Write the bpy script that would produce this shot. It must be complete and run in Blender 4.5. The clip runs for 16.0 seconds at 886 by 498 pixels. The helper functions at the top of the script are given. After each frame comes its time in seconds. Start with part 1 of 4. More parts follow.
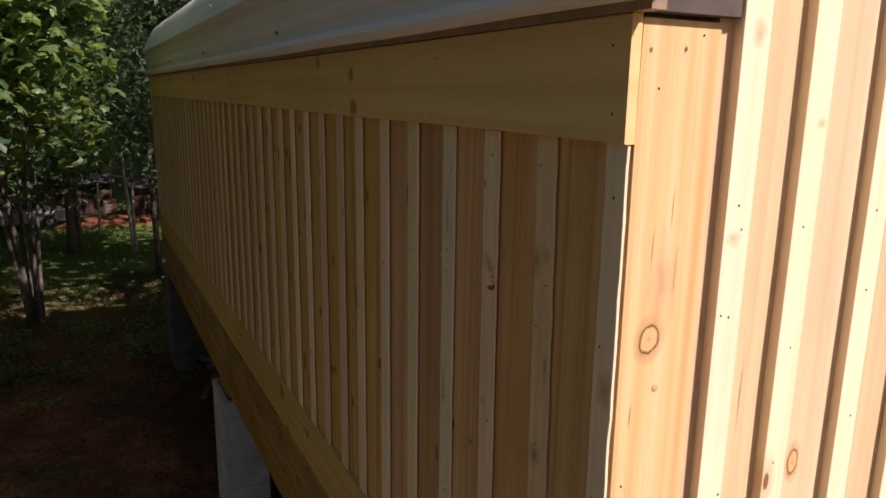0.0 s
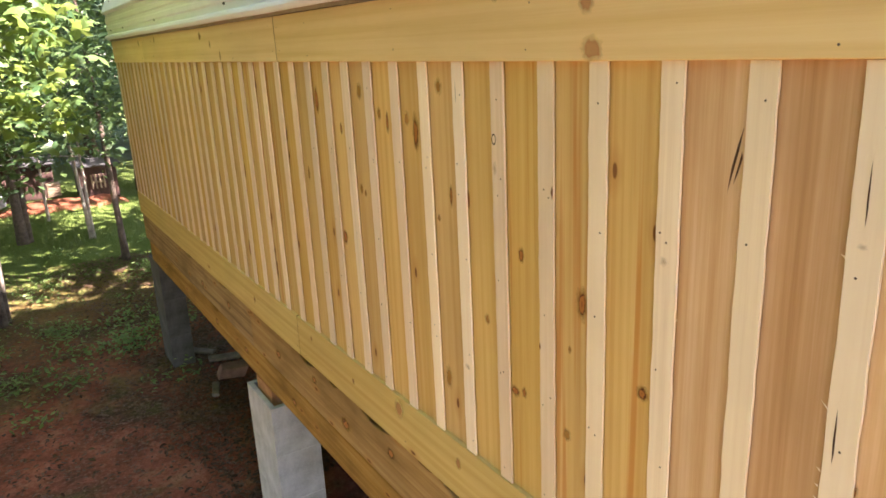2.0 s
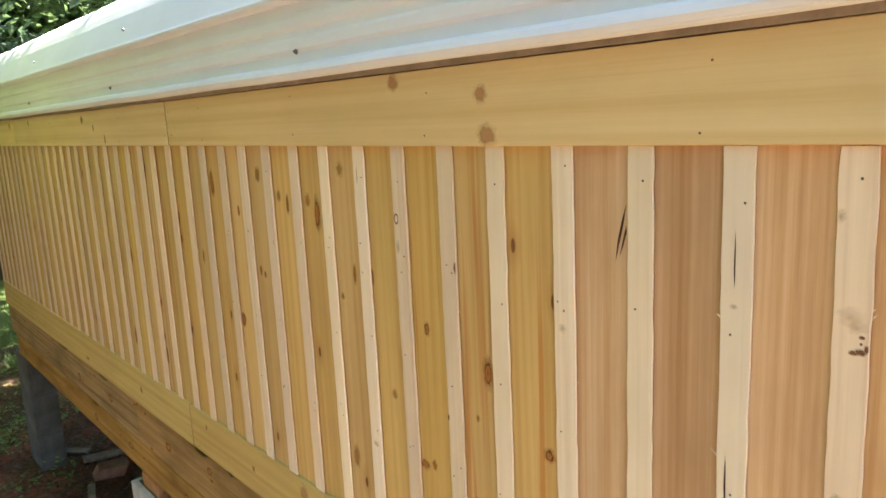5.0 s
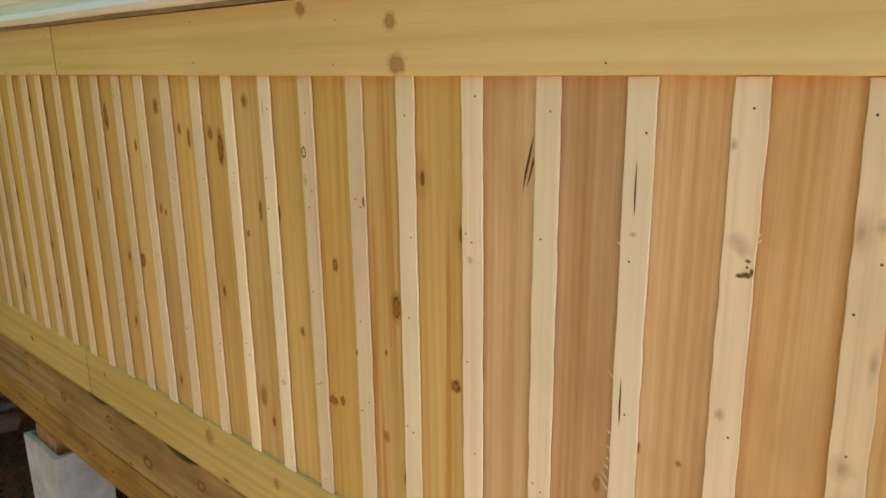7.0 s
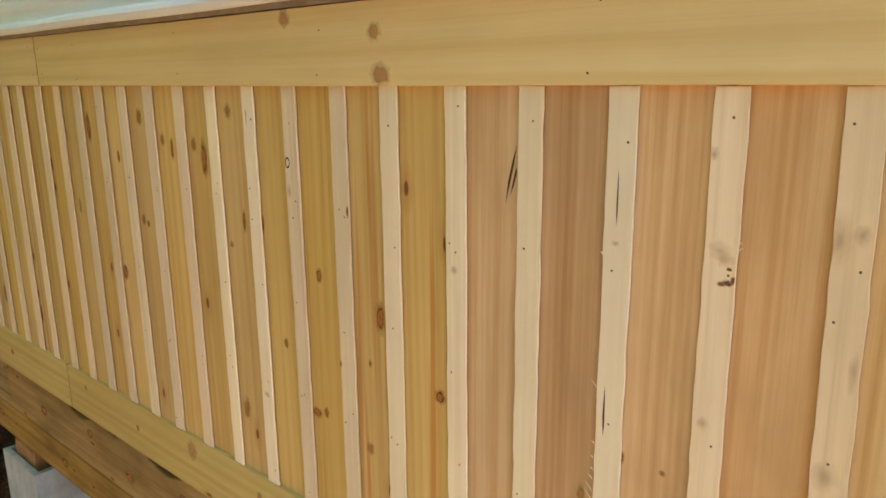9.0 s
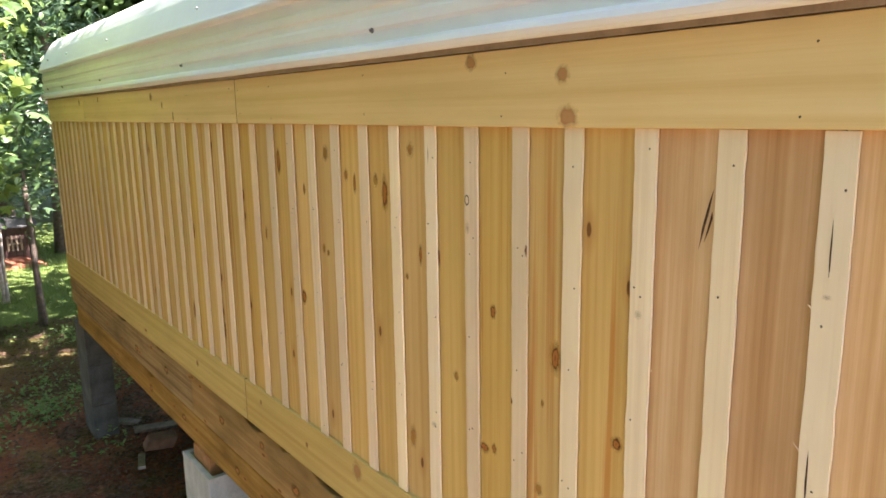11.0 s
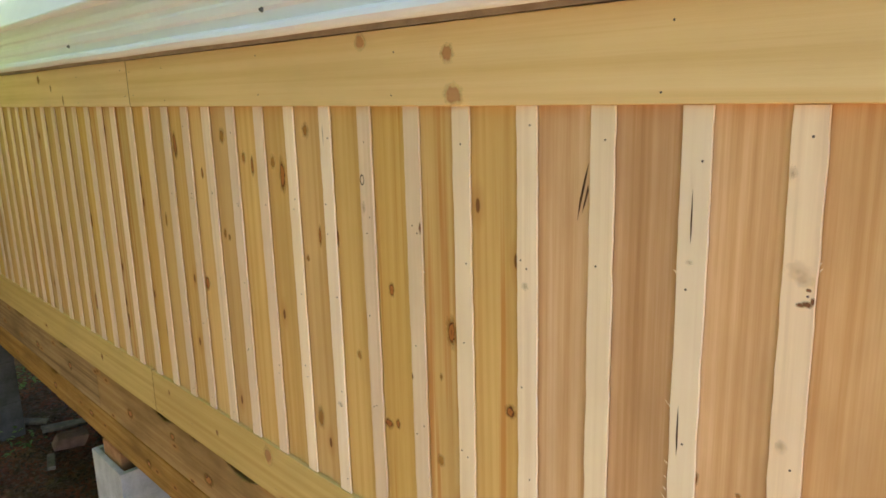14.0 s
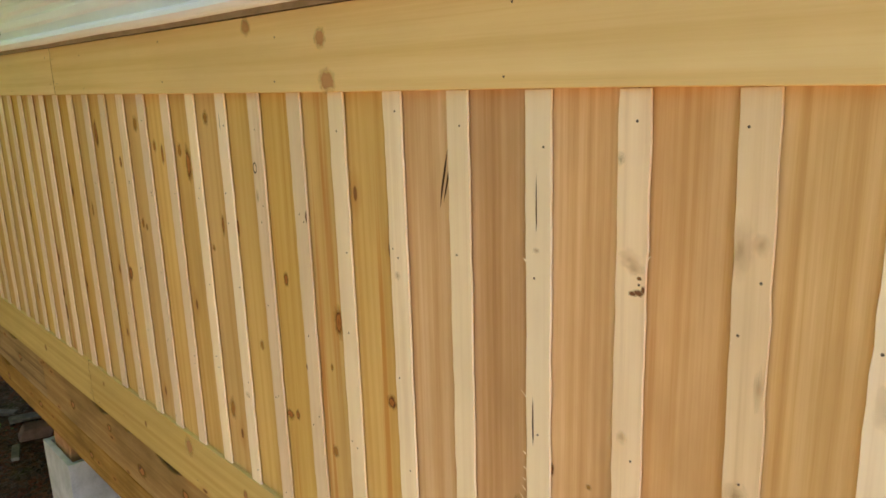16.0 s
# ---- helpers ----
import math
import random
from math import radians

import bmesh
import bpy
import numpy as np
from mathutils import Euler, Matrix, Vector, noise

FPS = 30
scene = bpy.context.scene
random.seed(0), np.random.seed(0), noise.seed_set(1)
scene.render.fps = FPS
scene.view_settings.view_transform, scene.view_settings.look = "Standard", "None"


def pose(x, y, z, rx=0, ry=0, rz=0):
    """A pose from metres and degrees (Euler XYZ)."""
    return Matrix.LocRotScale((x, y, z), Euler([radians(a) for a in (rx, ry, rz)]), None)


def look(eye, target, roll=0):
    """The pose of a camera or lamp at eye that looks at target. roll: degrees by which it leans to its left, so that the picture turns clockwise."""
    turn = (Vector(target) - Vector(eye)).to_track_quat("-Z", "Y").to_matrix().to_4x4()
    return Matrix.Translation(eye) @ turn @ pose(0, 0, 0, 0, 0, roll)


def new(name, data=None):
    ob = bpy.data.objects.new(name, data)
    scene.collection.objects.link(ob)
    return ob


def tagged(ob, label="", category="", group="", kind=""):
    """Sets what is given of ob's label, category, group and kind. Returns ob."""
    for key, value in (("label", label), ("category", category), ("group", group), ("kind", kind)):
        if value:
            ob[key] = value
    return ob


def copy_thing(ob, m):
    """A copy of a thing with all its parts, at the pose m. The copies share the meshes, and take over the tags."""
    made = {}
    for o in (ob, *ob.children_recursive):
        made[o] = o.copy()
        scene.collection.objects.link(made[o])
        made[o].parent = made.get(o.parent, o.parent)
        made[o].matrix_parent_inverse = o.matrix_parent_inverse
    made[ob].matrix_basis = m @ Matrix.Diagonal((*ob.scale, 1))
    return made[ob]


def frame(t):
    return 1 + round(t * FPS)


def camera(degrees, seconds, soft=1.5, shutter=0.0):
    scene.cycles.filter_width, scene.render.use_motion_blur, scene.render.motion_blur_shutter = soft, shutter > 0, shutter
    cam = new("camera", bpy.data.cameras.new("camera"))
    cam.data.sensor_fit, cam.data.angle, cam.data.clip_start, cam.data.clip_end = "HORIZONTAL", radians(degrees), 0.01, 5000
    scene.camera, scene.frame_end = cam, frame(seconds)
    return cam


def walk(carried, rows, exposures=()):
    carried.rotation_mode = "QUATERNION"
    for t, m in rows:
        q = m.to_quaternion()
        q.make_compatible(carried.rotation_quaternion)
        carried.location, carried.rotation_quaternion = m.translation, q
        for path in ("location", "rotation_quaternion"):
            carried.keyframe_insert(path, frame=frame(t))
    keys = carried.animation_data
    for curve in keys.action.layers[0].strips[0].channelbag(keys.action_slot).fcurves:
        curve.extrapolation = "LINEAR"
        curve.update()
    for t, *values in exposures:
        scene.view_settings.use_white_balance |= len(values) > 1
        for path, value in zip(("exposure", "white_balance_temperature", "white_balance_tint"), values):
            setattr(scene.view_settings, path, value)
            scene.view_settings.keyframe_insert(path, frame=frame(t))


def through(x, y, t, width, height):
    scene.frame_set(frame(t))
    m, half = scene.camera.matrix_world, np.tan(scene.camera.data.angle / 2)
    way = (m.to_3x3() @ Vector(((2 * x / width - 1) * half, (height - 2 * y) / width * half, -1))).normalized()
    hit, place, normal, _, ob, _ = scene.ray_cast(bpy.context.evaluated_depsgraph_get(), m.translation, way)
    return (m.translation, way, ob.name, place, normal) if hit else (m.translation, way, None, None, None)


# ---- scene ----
cam = camera(63.7, 16.0, soft=1.6)
PATH = [
    (0, (-0.7119, -0.7958, 2.9214), (0.177, 0.944, 2.492), 0.8),
    (0.4, (-0.7597, -0.5788, 2.9239), (0.126, 1.163, 2.497), 1.3),
    (0.5, (-0.787, -0.516, 2.927), (0.177, 1.189, 2.523), 2),
    (0.7, (-0.8668, -0.398, 2.9371), (0.2364, 1.226, 2.549), 2.2),
    (1, (-0.9326, -0.2315, 2.9356), (0.213, 1.364, 2.557), 0.7),
    (1.5, (-0.9596, 0.0038, 2.8775), (-0.066, 1.706, 2.327), -2.6),
    (2, (-1.0613, 0.0322, 2.9061), (-0.054, 1.666, 2.345), -2.8),
    (2.5, (-1.1801, 0.0423, 2.9147), (-0.136, 1.684, 2.452), -2.1),
    (3, (-1.2177, 0.0707, 2.9473), (-0.287, 1.796, 2.55), -1.6),
    (3.5, (-1.1988, 0.0639, 2.9509), (-0.154, 1.713, 2.517), -2.8),
    (4, (-1.186, 0.0418, 2.9234), (-0.011, 1.602, 2.493), -1.5),
    (4.5, (-1.1594, 0.0274, 2.9189), (0.081, 1.538, 2.494), -1.3),
    (5, (-1.1338, 0.0099, 2.9219), (0.162, 1.489, 2.555), -2.7),
    (5.2, (-1.1365, 0.0061, 2.9216), (0.222, 1.434, 2.578), -2.6),
    (7.3, (-1.1259, 0.0048, 2.8663), (0.32, 1.288, 2.355), -0.6),
    (7.5, (-1.1223, 0.0064, 2.8638), (0.316, 1.295, 2.346), -1),
    (8, (-1.123, -0.0008, 2.8706), (0.345, 1.263, 2.373), -0.6),
    (8.5, (-1.125, -0.001, 2.869), (0.349, 1.257, 2.376), -0.5),
    (9, (-1.1241, -0.0001, 2.8668), (0.352, 1.267, 2.402), -0.5),
    (9.5, (-1.1311, 0.0066, 2.8811), (0.339, 1.298, 2.469), 0.1),
    (10, (-1.1552, 0.0271, 2.8791), (0.23, 1.416, 2.486), -0.3),
    (10.2, (-1.1662, 0.0415, 2.88), (0.137, 1.512, 2.507), -0.1),
    (12.3, (-1.2092, 0.0594, 2.909), (-0.039, 1.636, 2.527), -1.1),
    (12.5, (-1.2148, 0.0407, 2.8973), (-0.002, 1.582, 2.504), -1.6),
    (13, (-1.1774, 0.0045, 2.8931), (0.12, 1.464, 2.461), -1.7),
    (13.5, (-1.1513, -0.0106, 2.8868), (0.176, 1.419, 2.447), -2.2),
    (14, (-1.148, -0.0077, 2.8876), (0.205, 1.398, 2.452), -1.5),
    (14.5, (-1.1453, -0.0119, 2.8845), (0.211, 1.391, 2.444), -1.5),
    (15, (-1.129, -0.0254, 2.891), (0.238, 1.358, 2.425), -1.9),
    (15.5, (-1.0827, -0.065, 2.8784), (0.267, 1.336, 2.413), -2),
    (16, (-0.9432, -0.1744, 2.8748), (0.411, 1.222, 2.408), -1.7),
]
EXPOSE = [(t, 3.62 + e, k, tint) for t, e, k, tint in (
    (0.0, -2.92, 6850, 30), (0.3, -2.8, 6850, 30), (0.5, -1.6, 7000, 35), (0.7, -1.02, 7000, 32), (0.9, -0.72, 7100, 28), (1.2, -0.2, 7200, 28), (1.5, -0.02, 7200, 28),
    (2.5, 0.13, 6600, 30), (3.5, 0.12, 6400, 29), (5.0, 0.05, 6400, 26), (7.5, -0.1, 6950, 24), (9.0, -0.09, 6750, 24), (10.0, 0.0, 6600, 25), (12.5, 0.04, 6250, 26),
    (14.0, 0.02, 6500, 25), (15.0, -0.02, 6800, 23), (16.0, -0.06, 7050, 23))]
walk(cam, [(t, look(eye, target, roll)) for t, eye, target, roll in PATH], EXPOSE)

# ---- light ----
SUN_TO = Vector((0.45, -0.56, 0.84)).normalized()
world = bpy.data.worlds.new("sky")
scene.world = world
world.use_nodes = True
wn = world.node_tree
sky = wn.nodes.new("ShaderNodeTexSky")
sky.sky_type = "NISHITA"
sky.sun_disc = False
sky.sun_elevation = math.asin(SUN_TO.z)
sky.sun_rotation = math.atan2(SUN_TO.x, SUN_TO.y)
wn.nodes["Background"].inputs["Strength"].default_value = 0.07
wn.links.new(sky.outputs[0], wn.nodes["Background"].inputs["Color"])
sun_data = bpy.data.lights.new("sun", "SUN")
sun_data.energy = 5.0
sun_data.angle = radians(0.53)
sun_data.color = (1.0, 0.95, 0.86)
sun = new("sun", sun_data)
sun.matrix_world = look(SUN_TO * 30, (0, 0, 0))


# ---- materials ----
class Nodes:
    """A short way to write a node material."""

    def __init__(self, name):
        self.mat = bpy.data.materials.new(name)
        self.mat.use_nodes = True
        self.tree = self.mat.node_tree
        self.bsdf = self.tree.nodes["Principled BSDF"]
        self.out = self.tree.nodes["Material Output"]

    def add(self, kind, values=None, **props):
        n = self.tree.nodes.new("ShaderNode" + kind)
        for k, v in props.items():
            setattr(n, k, v)
        for k, v in (values or {}).items():
            if isinstance(v, bpy.types.NodeSocket):
                self.tree.links.new(v, n.inputs[k])
            else:
                n.inputs[k].default_value = v
        return n

    def math(self, op, a, b=0.0, c=0.0):
        return self.add("Math", {0: a, 1: b, 2: c}, operation=op).outputs[0]

    def ramp(self, fac, stops):
        n = self.add("ValToRGB", {0: fac})
        e = n.color_ramp.elements
        while len(e) < len(stops):
            e.new(0.5)
        for el, (p, c) in zip(e, stops):
            el.position, el.color = p, (*c, 1) if len(c) == 3 else c
        return n.outputs[0]

    def mix(self, fac, a, b, blend="MIX"):
        n = self.add("Mix", data_type="RGBA", blend_type=blend)
        for k, v in ((0, fac), (6, a), (7, b)):
            if isinstance(v, bpy.types.NodeSocket):
                self.tree.links.new(v, n.inputs[k])
            else:
                n.inputs[k].default_value = (*v, 1) if isinstance(v, tuple) else v
        return n.outputs[2]

    def noise(self, vector, scale, detail=4.0, rough=0.55, distortion=0.0):
        return self.add("TexNoise", {"Vector": vector, "Scale": scale, "Detail": detail, "Roughness": rough, "Distortion": distortion}).outputs[0]

    def set(self, **values):
        for k, v in values.items():
            k = k.replace("_", " ")
            if isinstance(v, bpy.types.NodeSocket):
                self.tree.links.new(v, self.bsdf.inputs[k])
            else:
                self.bsdf.inputs[k].default_value = (*v, 1) if isinstance(v, tuple) else v

    def bump(self, height, strength, distance):
        b = self.add("Bump", {"Height": height, "Strength": strength, "Distance": distance})
        self.tree.links.new(b.outputs[0], self.bsdf.inputs["Normal"])


def wood(name, pale, mid, dark, along="z", grain=1.0, knots=0.0, stain=0.0, rough=0.62, relief=0.35, hue=0.5, ring=0.10, resin=0.0, span=1.0):
    """Sawn softwood: growth bands along the length, fibres, knots and blotches, each piece a little different."""
    m = Nodes(name)
    co = m.add("TexCoord").outputs["Object"]
    rnd = m.add("ObjectInfo").outputs["Random"]
    sep = m.add("SeparateXYZ", {0: co})
    length = sep.outputs[2] if along == "z" else sep.outputs[1]
    across = sep.outputs[1] if along == "z" else sep.outputs[2]
    shift = m.math("MULTIPLY", rnd, 37.0)
    flat = m.add("CombineXYZ", {0: m.math("ADD", across, shift), 1: m.math("ADD", m.math("MULTIPLY", length, 0.03), shift), 2: shift}).outputs[0]
    warp = m.noise(flat, 9.0, 2.0)
    bands = m.math("SINE", m.math("MULTIPLY", m.math("ADD", m.math("ADD", across, shift), m.math("MULTIPLY", warp, 0.10)), 210.0 * grain))
    bands = m.math("MULTIPLY_ADD", bands, 0.5, 0.5)
    broad = m.noise(flat, 22.0, 3.0)
    fine = m.add("CombineXYZ", {0: m.math("MULTIPLY", m.math("ADD", across, shift), 420.0), 1: m.math("MULTIPLY", length, 9.0), 2: shift}).outputs[0]
    fibre = m.noise(fine, 1.0, 3.0, 0.7)
    streak = m.noise(m.add("CombineXYZ", {0: m.math("MULTIPLY", m.math("ADD", across, shift), 75.0), 1: m.math("MULTIPLY", length, 0.45), 2: shift}).outputs[0], 1.0, 4.0, 0.6)
    tone = m.math("ADD", m.math("MULTIPLY", bands, ring), m.math("ADD", m.math("MULTIPLY", broad, 0.42), m.math("ADD", m.math("MULTIPLY", streak, 0.42), m.math("MULTIPLY", fibre, 0.16))))
    colour = m.ramp(tone, [(0.54 - 0.20 * span, pale), (0.55, mid), (0.55 + 0.25 * span, dark)])
    blot = m.noise(m.add("CombineXYZ", {0: m.math("MULTIPLY", across, 7.0), 1: m.math("MULTIPLY", length, 2.2), 2: shift}).outputs[0], 1.0, 4.0)
    colour = m.mix(m.math("MULTIPLY", m.ramp(blot, [(0.42, (0, 0, 0)), (0.75, (1, 1, 1))]), 0.35 + stain), colour, tuple(c * (0.72 if stain < 0.4 else 0.48) for c in mid))
    if resin:
        line = m.noise(m.add("CombineXYZ", {0: m.math("MULTIPLY", m.math("ADD", across, shift), 30.0), 1: m.math("MULTIPLY", length, 0.5), 2: shift}).outputs[0], 1.0, 3.0, 0.6)
        few = m.math("GREATER_THAN", m.math("FRACT", m.math("MULTIPLY", rnd, 5.1)), 0.55)
        colour = m.mix(m.math("MULTIPLY", m.math("MULTIPLY", m.ramp(line, [(0.57, (0, 0, 0)), (0.66, (1, 1, 1))]), few), resin), colour, (0.50, 0.20, 0.03))
    hsv = m.add("HueSaturation", {"Hue": m.math("MULTIPLY_ADD", rnd, 0.016 * hue, 0.5 - 0.008 * hue), "Saturation": m.math("MULTIPLY_ADD", m.math("FRACT", m.math("MULTIPLY", rnd, 7.3)), 0.12, 0.94), "Value": m.math("MULTIPLY_ADD", m.math("FRACT", m.math("MULTIPLY", rnd, 13.7)), 0.18, 0.9), "Color": colour})
    colour = hsv.outputs[0]
    if knots:
        kv = m.add("CombineXYZ", {0: m.math("MULTIPLY", m.math("ADD", across, shift), 9.0), 1: m.math("MULTIPLY", m.math("ADD", length, shift), 3.6), 2: 0.0}).outputs[0]
        vor = m.add("TexVoronoi", {"Vector": kv, "Scale": 1.0, "Randomness": 1.0}, voronoi_dimensions="2D")
        pick = m.math("GREATER_THAN", m.add("SeparateColor", {0: vor.outputs["Color"]}).outputs[0], 1.0 - knots)
        wide = m.math("MULTIPLY", m.ramp(vor.outputs["Distance"], [(0.05, (1, 1, 1)), (0.24, (0, 0, 0))]), pick)
        core = m.math("MULTIPLY", m.ramp(m.math("ADD", vor.outputs["Distance"], m.math("MULTIPLY", fibre, 0.03)), [(0.065, (1, 1, 1)), (0.085, (0, 0, 0))]), pick)
        colour = m.mix(m.math("MULTIPLY", wide, 0.5), colour, (0.42, 0.19, 0.045))
        colour = m.mix(m.math("MULTIPLY", core, 0.85), colour, (0.14, 0.05, 0.014))
    m.set(Base_Color=colour, Roughness=m.math("MULTIPLY_ADD", fibre, 0.18, rough), Specular_IOR_Level=0.28)
    m.bump(m.math("ADD", m.math("MULTIPLY", fibre, 0.6), m.math("MULTIPLY", bands, 0.25)), relief, 0.0016)
    return m.mat


PINE = wood("yellow_pine", (0.71, 0.49, 0.185), (0.64, 0.415, 0.135), (0.52, 0.29, 0.07), knots=0.22, resin=0.75)
FIR = wood("orange_fir", (0.70, 0.455, 0.235), (0.60, 0.345, 0.15), (0.45, 0.22, 0.08), grain=1.3, stain=0.35, hue=0.12, ring=0.035, span=0.62)
PINKFIR = wood("pinkish_fir", (0.76, 0.51, 0.265), (0.665, 0.395, 0.165), (0.50, 0.235, 0.065), grain=1.2, stain=0.25, hue=0.12, ring=0.03, span=0.62)
BROWNFIR = wood("brown_fir", (0.62, 0.405, 0.23), (0.51, 0.30, 0.145), (0.36, 0.18, 0.07), grain=1.4, stain=0.35, hue=0.12, ring=0.04, span=0.85)
GOLDFIR = wood("golden_fir", (0.70, 0.475, 0.24), (0.60, 0.375, 0.16), (0.46, 0.245, 0.085), grain=1.2, stain=0.3, hue=0.12, ring=0.03, span=0.62)
BATTEN = wood("pale_batten_pine", (0.90, 0.76, 0.54), (0.855, 0.70, 0.48), (0.70, 0.52, 0.32), knots=0.04, relief=0.5, hue=0.3, ring=0.04)
# Beiger pine for farther battens, their dimmer light partly put into the colour.
DIMBATTEN = wood("dim_beige_batten_pine", (0.84, 0.68, 0.48), (0.775, 0.605, 0.41), (0.60, 0.44, 0.28), knots=0.04, stain=0.1, relief=0.5, hue=0.3, ring=0.05)
TANBATTEN = wood("tan_batten_pine", (0.86, 0.69, 0.46), (0.79, 0.60, 0.375), (0.60, 0.42, 0.24), stain=0.12, relief=0.5, hue=0.3, ring=0.08)
FASCIA = wood("fascia_pine", (0.83, 0.635, 0.33), (0.78, 0.565, 0.275), (0.67, 0.45, 0.185), along="y", grain=0.45, ring=0.13)
SKIRT = wood("skirt_pine", (0.61, 0.46, 0.19), (0.54, 0.39, 0.145), (0.42, 0.27, 0.08), along="y", grain=0.7, knots=0.05, stain=0.1)
BEAM = wood("treated_beam", (0.45, 0.285, 0.10), (0.32, 0.18, 0.05), (0.10, 0.046, 0.013), along="y", grain=0.6, knots=0.45, stain=0.6, rough=0.75, ring=0.04)
OLDBEAM = wood("weathered_beam", (0.44, 0.31, 0.155), (0.335, 0.215, 0.095), (0.10, 0.055, 0.024), along="y", knots=0.35, stain=0.5, rough=0.8, ring=0.06)
ENDPINE = wood("sunny_pine", (0.73, 0.53, 0.33), (0.66, 0.45, 0.265), (0.54, 0.335, 0.17), ring=0.04, stain=0.1)

CORNERPINE = wood("corner_pine", (0.76, 0.54, 0.31), (0.68, 0.44, 0.21), (0.46, 0.24, 0.08), knots=0.02, grain=0.7, ring=0.12)


def knot_material(name, core, ring, halo, strength=0.5, sharp=1.0, uneven=1.0):
    """A knot on a patch of radius 2.1: heart, dark rim and a stain that fades into the wood round it."""
    m = Nodes(name)
    co = m.add("TexCoord").outputs["Object"]
    rnd = m.add("ObjectInfo").outputs["Random"]
    moved = m.add("VectorMath", {0: co, 1: m.add("CombineXYZ", {0: m.math("MULTIPLY", rnd, 53.0), 1: rnd, 2: rnd}).outputs[0]}, operation="ADD").outputs[0]
    n = m.noise(moved, 0.9, 3.0)
    f = m.noise(moved, 5.0, 3.0)
    sep = m.add("SeparateXYZ", {0: co})
    r = m.math("SQRT", m.math("ADD", m.math("POWER", m.math("ABSOLUTE", sep.outputs[1]), 2.0), m.math("POWER", m.math("ABSOLUTE", sep.outputs[2]), 2.0)))
    r = m.math("ADD", r, m.math("ADD", m.math("MULTIPLY_ADD", n, 1.5 * uneven, -0.75 * uneven), m.math("MULTIPLY_ADD", f, 0.36 * uneven, -0.18 * uneven)))
    t = m.math("MULTIPLY", r, 0.5)
    colour = m.ramp(t, [(0.0, tuple(0.6 * a + 0.4 * b for a, b in zip(core, ring))), (0.16, core), (0.40, core), (0.47, ring), (0.50, ring), (0.55, halo)])
    alpha = m.ramp(t, [(0.0, (sharp,) * 3), (0.48 if sharp > 0.5 else 0.1, (sharp,) * 3), (0.56 if sharp > 0.5 else 0.4, (strength,) * 3), (0.92, (0, 0, 0))])
    m.set(Base_Color=colour, Roughness=0.6, Specular_IOR_Level=0.25)
    clear = m.add("BsdfTransparent")
    mixer = m.add("MixShader", {0: alpha, 1: clear.outputs[0], 2: m.bsdf.outputs[0]})
    m.tree.links.new(mixer.outputs[0], m.out.inputs["Surface"])
    return m.mat


def simple(name, a, b, scale=6.0, rough=0.7, metal=0.0, bump=0.15, dist=0.003, detail=5.0, lo=0.35, hi=0.68):
    m = Nodes(name)
    co = m.add("TexCoord").outputs["Object"]
    n = m.noise(co, scale, detail)
    f = m.noise(co, scale * 9, 3.0)
    m.set(Base_Color=m.ramp(m.math("ADD", m.math("MULTIPLY", n, 0.75), m.math("MULTIPLY", f, 0.25)), [(lo, a), (hi, b)]), Roughness=m.math("MULTIPLY_ADD", f, 0.2, rough - 0.1), Metallic=metal)
    m.bump(m.math("ADD", n, m.math("MULTIPLY", f, 0.5)), bump, dist)
    return m.mat


JOINTSHADE = simple("joint_shade", (0.05, 0.025, 0.012), (0.12, 0.06, 0.03), 30, 0.9)
KNOT = knot_material("knot_wood", (0.36, 0.135, 0.028), (0.075, 0.022, 0.007), (0.50, 0.25, 0.05), 0.5)
SOFTKNOT = knot_material("soft_knot_wood", (0.47, 0.235, 0.05), (0.34, 0.145, 0.03), (0.56, 0.32, 0.08), 0.35, 0.6)
FASCIAKNOT = knot_material("fascia_knot", (0.50, 0.25, 0.10), (0.44, 0.20, 0.075), (0.66, 0.40, 0.165), 0.45, 0.6)
BATTENKNOT = knot_material("batten_knot", (0.16, 0.06, 0.02), (0.05, 0.018, 0.007), (0.62, 0.40, 0.22), 0.55)
RINGKNOT = knot_material("ringed_knot", (0.62, 0.40, 0.19), (0.17, 0.08, 0.03), (0.66, 0.43, 0.21), 0.5, 1.0, 0.35)
SMUDGE = knot_material("pale_batten_smudge", (0.56, 0.38, 0.22), (0.60, 0.42, 0.25), (0.66, 0.48, 0.30), 0.22, 0.38)
CHECK = simple("dark_split", (0.03, 0.012, 0.005), (0.10, 0.04, 0.012), 40, 0.8)
OCHRE = simple("ochre_grain_line", (0.42, 0.20, 0.05), (0.52, 0.28, 0.09), 30, 0.7)
NAIL = simple("dark_nail", (0.05, 0.035, 0.025), (0.15, 0.11, 0.075), 80, 0.7, 0.0)
METAL = simple("white_painted_metal", (0.755, 0.77, 0.80), (0.82, 0.835, 0.865), 2.5, 0.60, 0.0, 0.04, 0.002)
# Brown trim darkened so its colour carries the shade under the eave.
EAVESHADE = simple("shaded_eave_trim", (0.05, 0.036, 0.03), (0.10, 0.075, 0.06), 14, 0.7)
DRIP = simple("brown_drip_edge", (0.20, 0.14, 0.09), (0.34, 0.25, 0.17), 14, 0.55)
WASHER = simple("grey_screw", (0.07, 0.07, 0.07), (0.16, 0.16, 0.155), 50, 0.6, 0.0)
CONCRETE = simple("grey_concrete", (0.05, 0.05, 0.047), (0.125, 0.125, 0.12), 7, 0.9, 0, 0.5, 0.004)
WHITECON = simple("white_painted_block", (0.36, 0.36, 0.345), (0.57, 0.57, 0.555), 8, 0.85, 0, 0.4, 0.004)
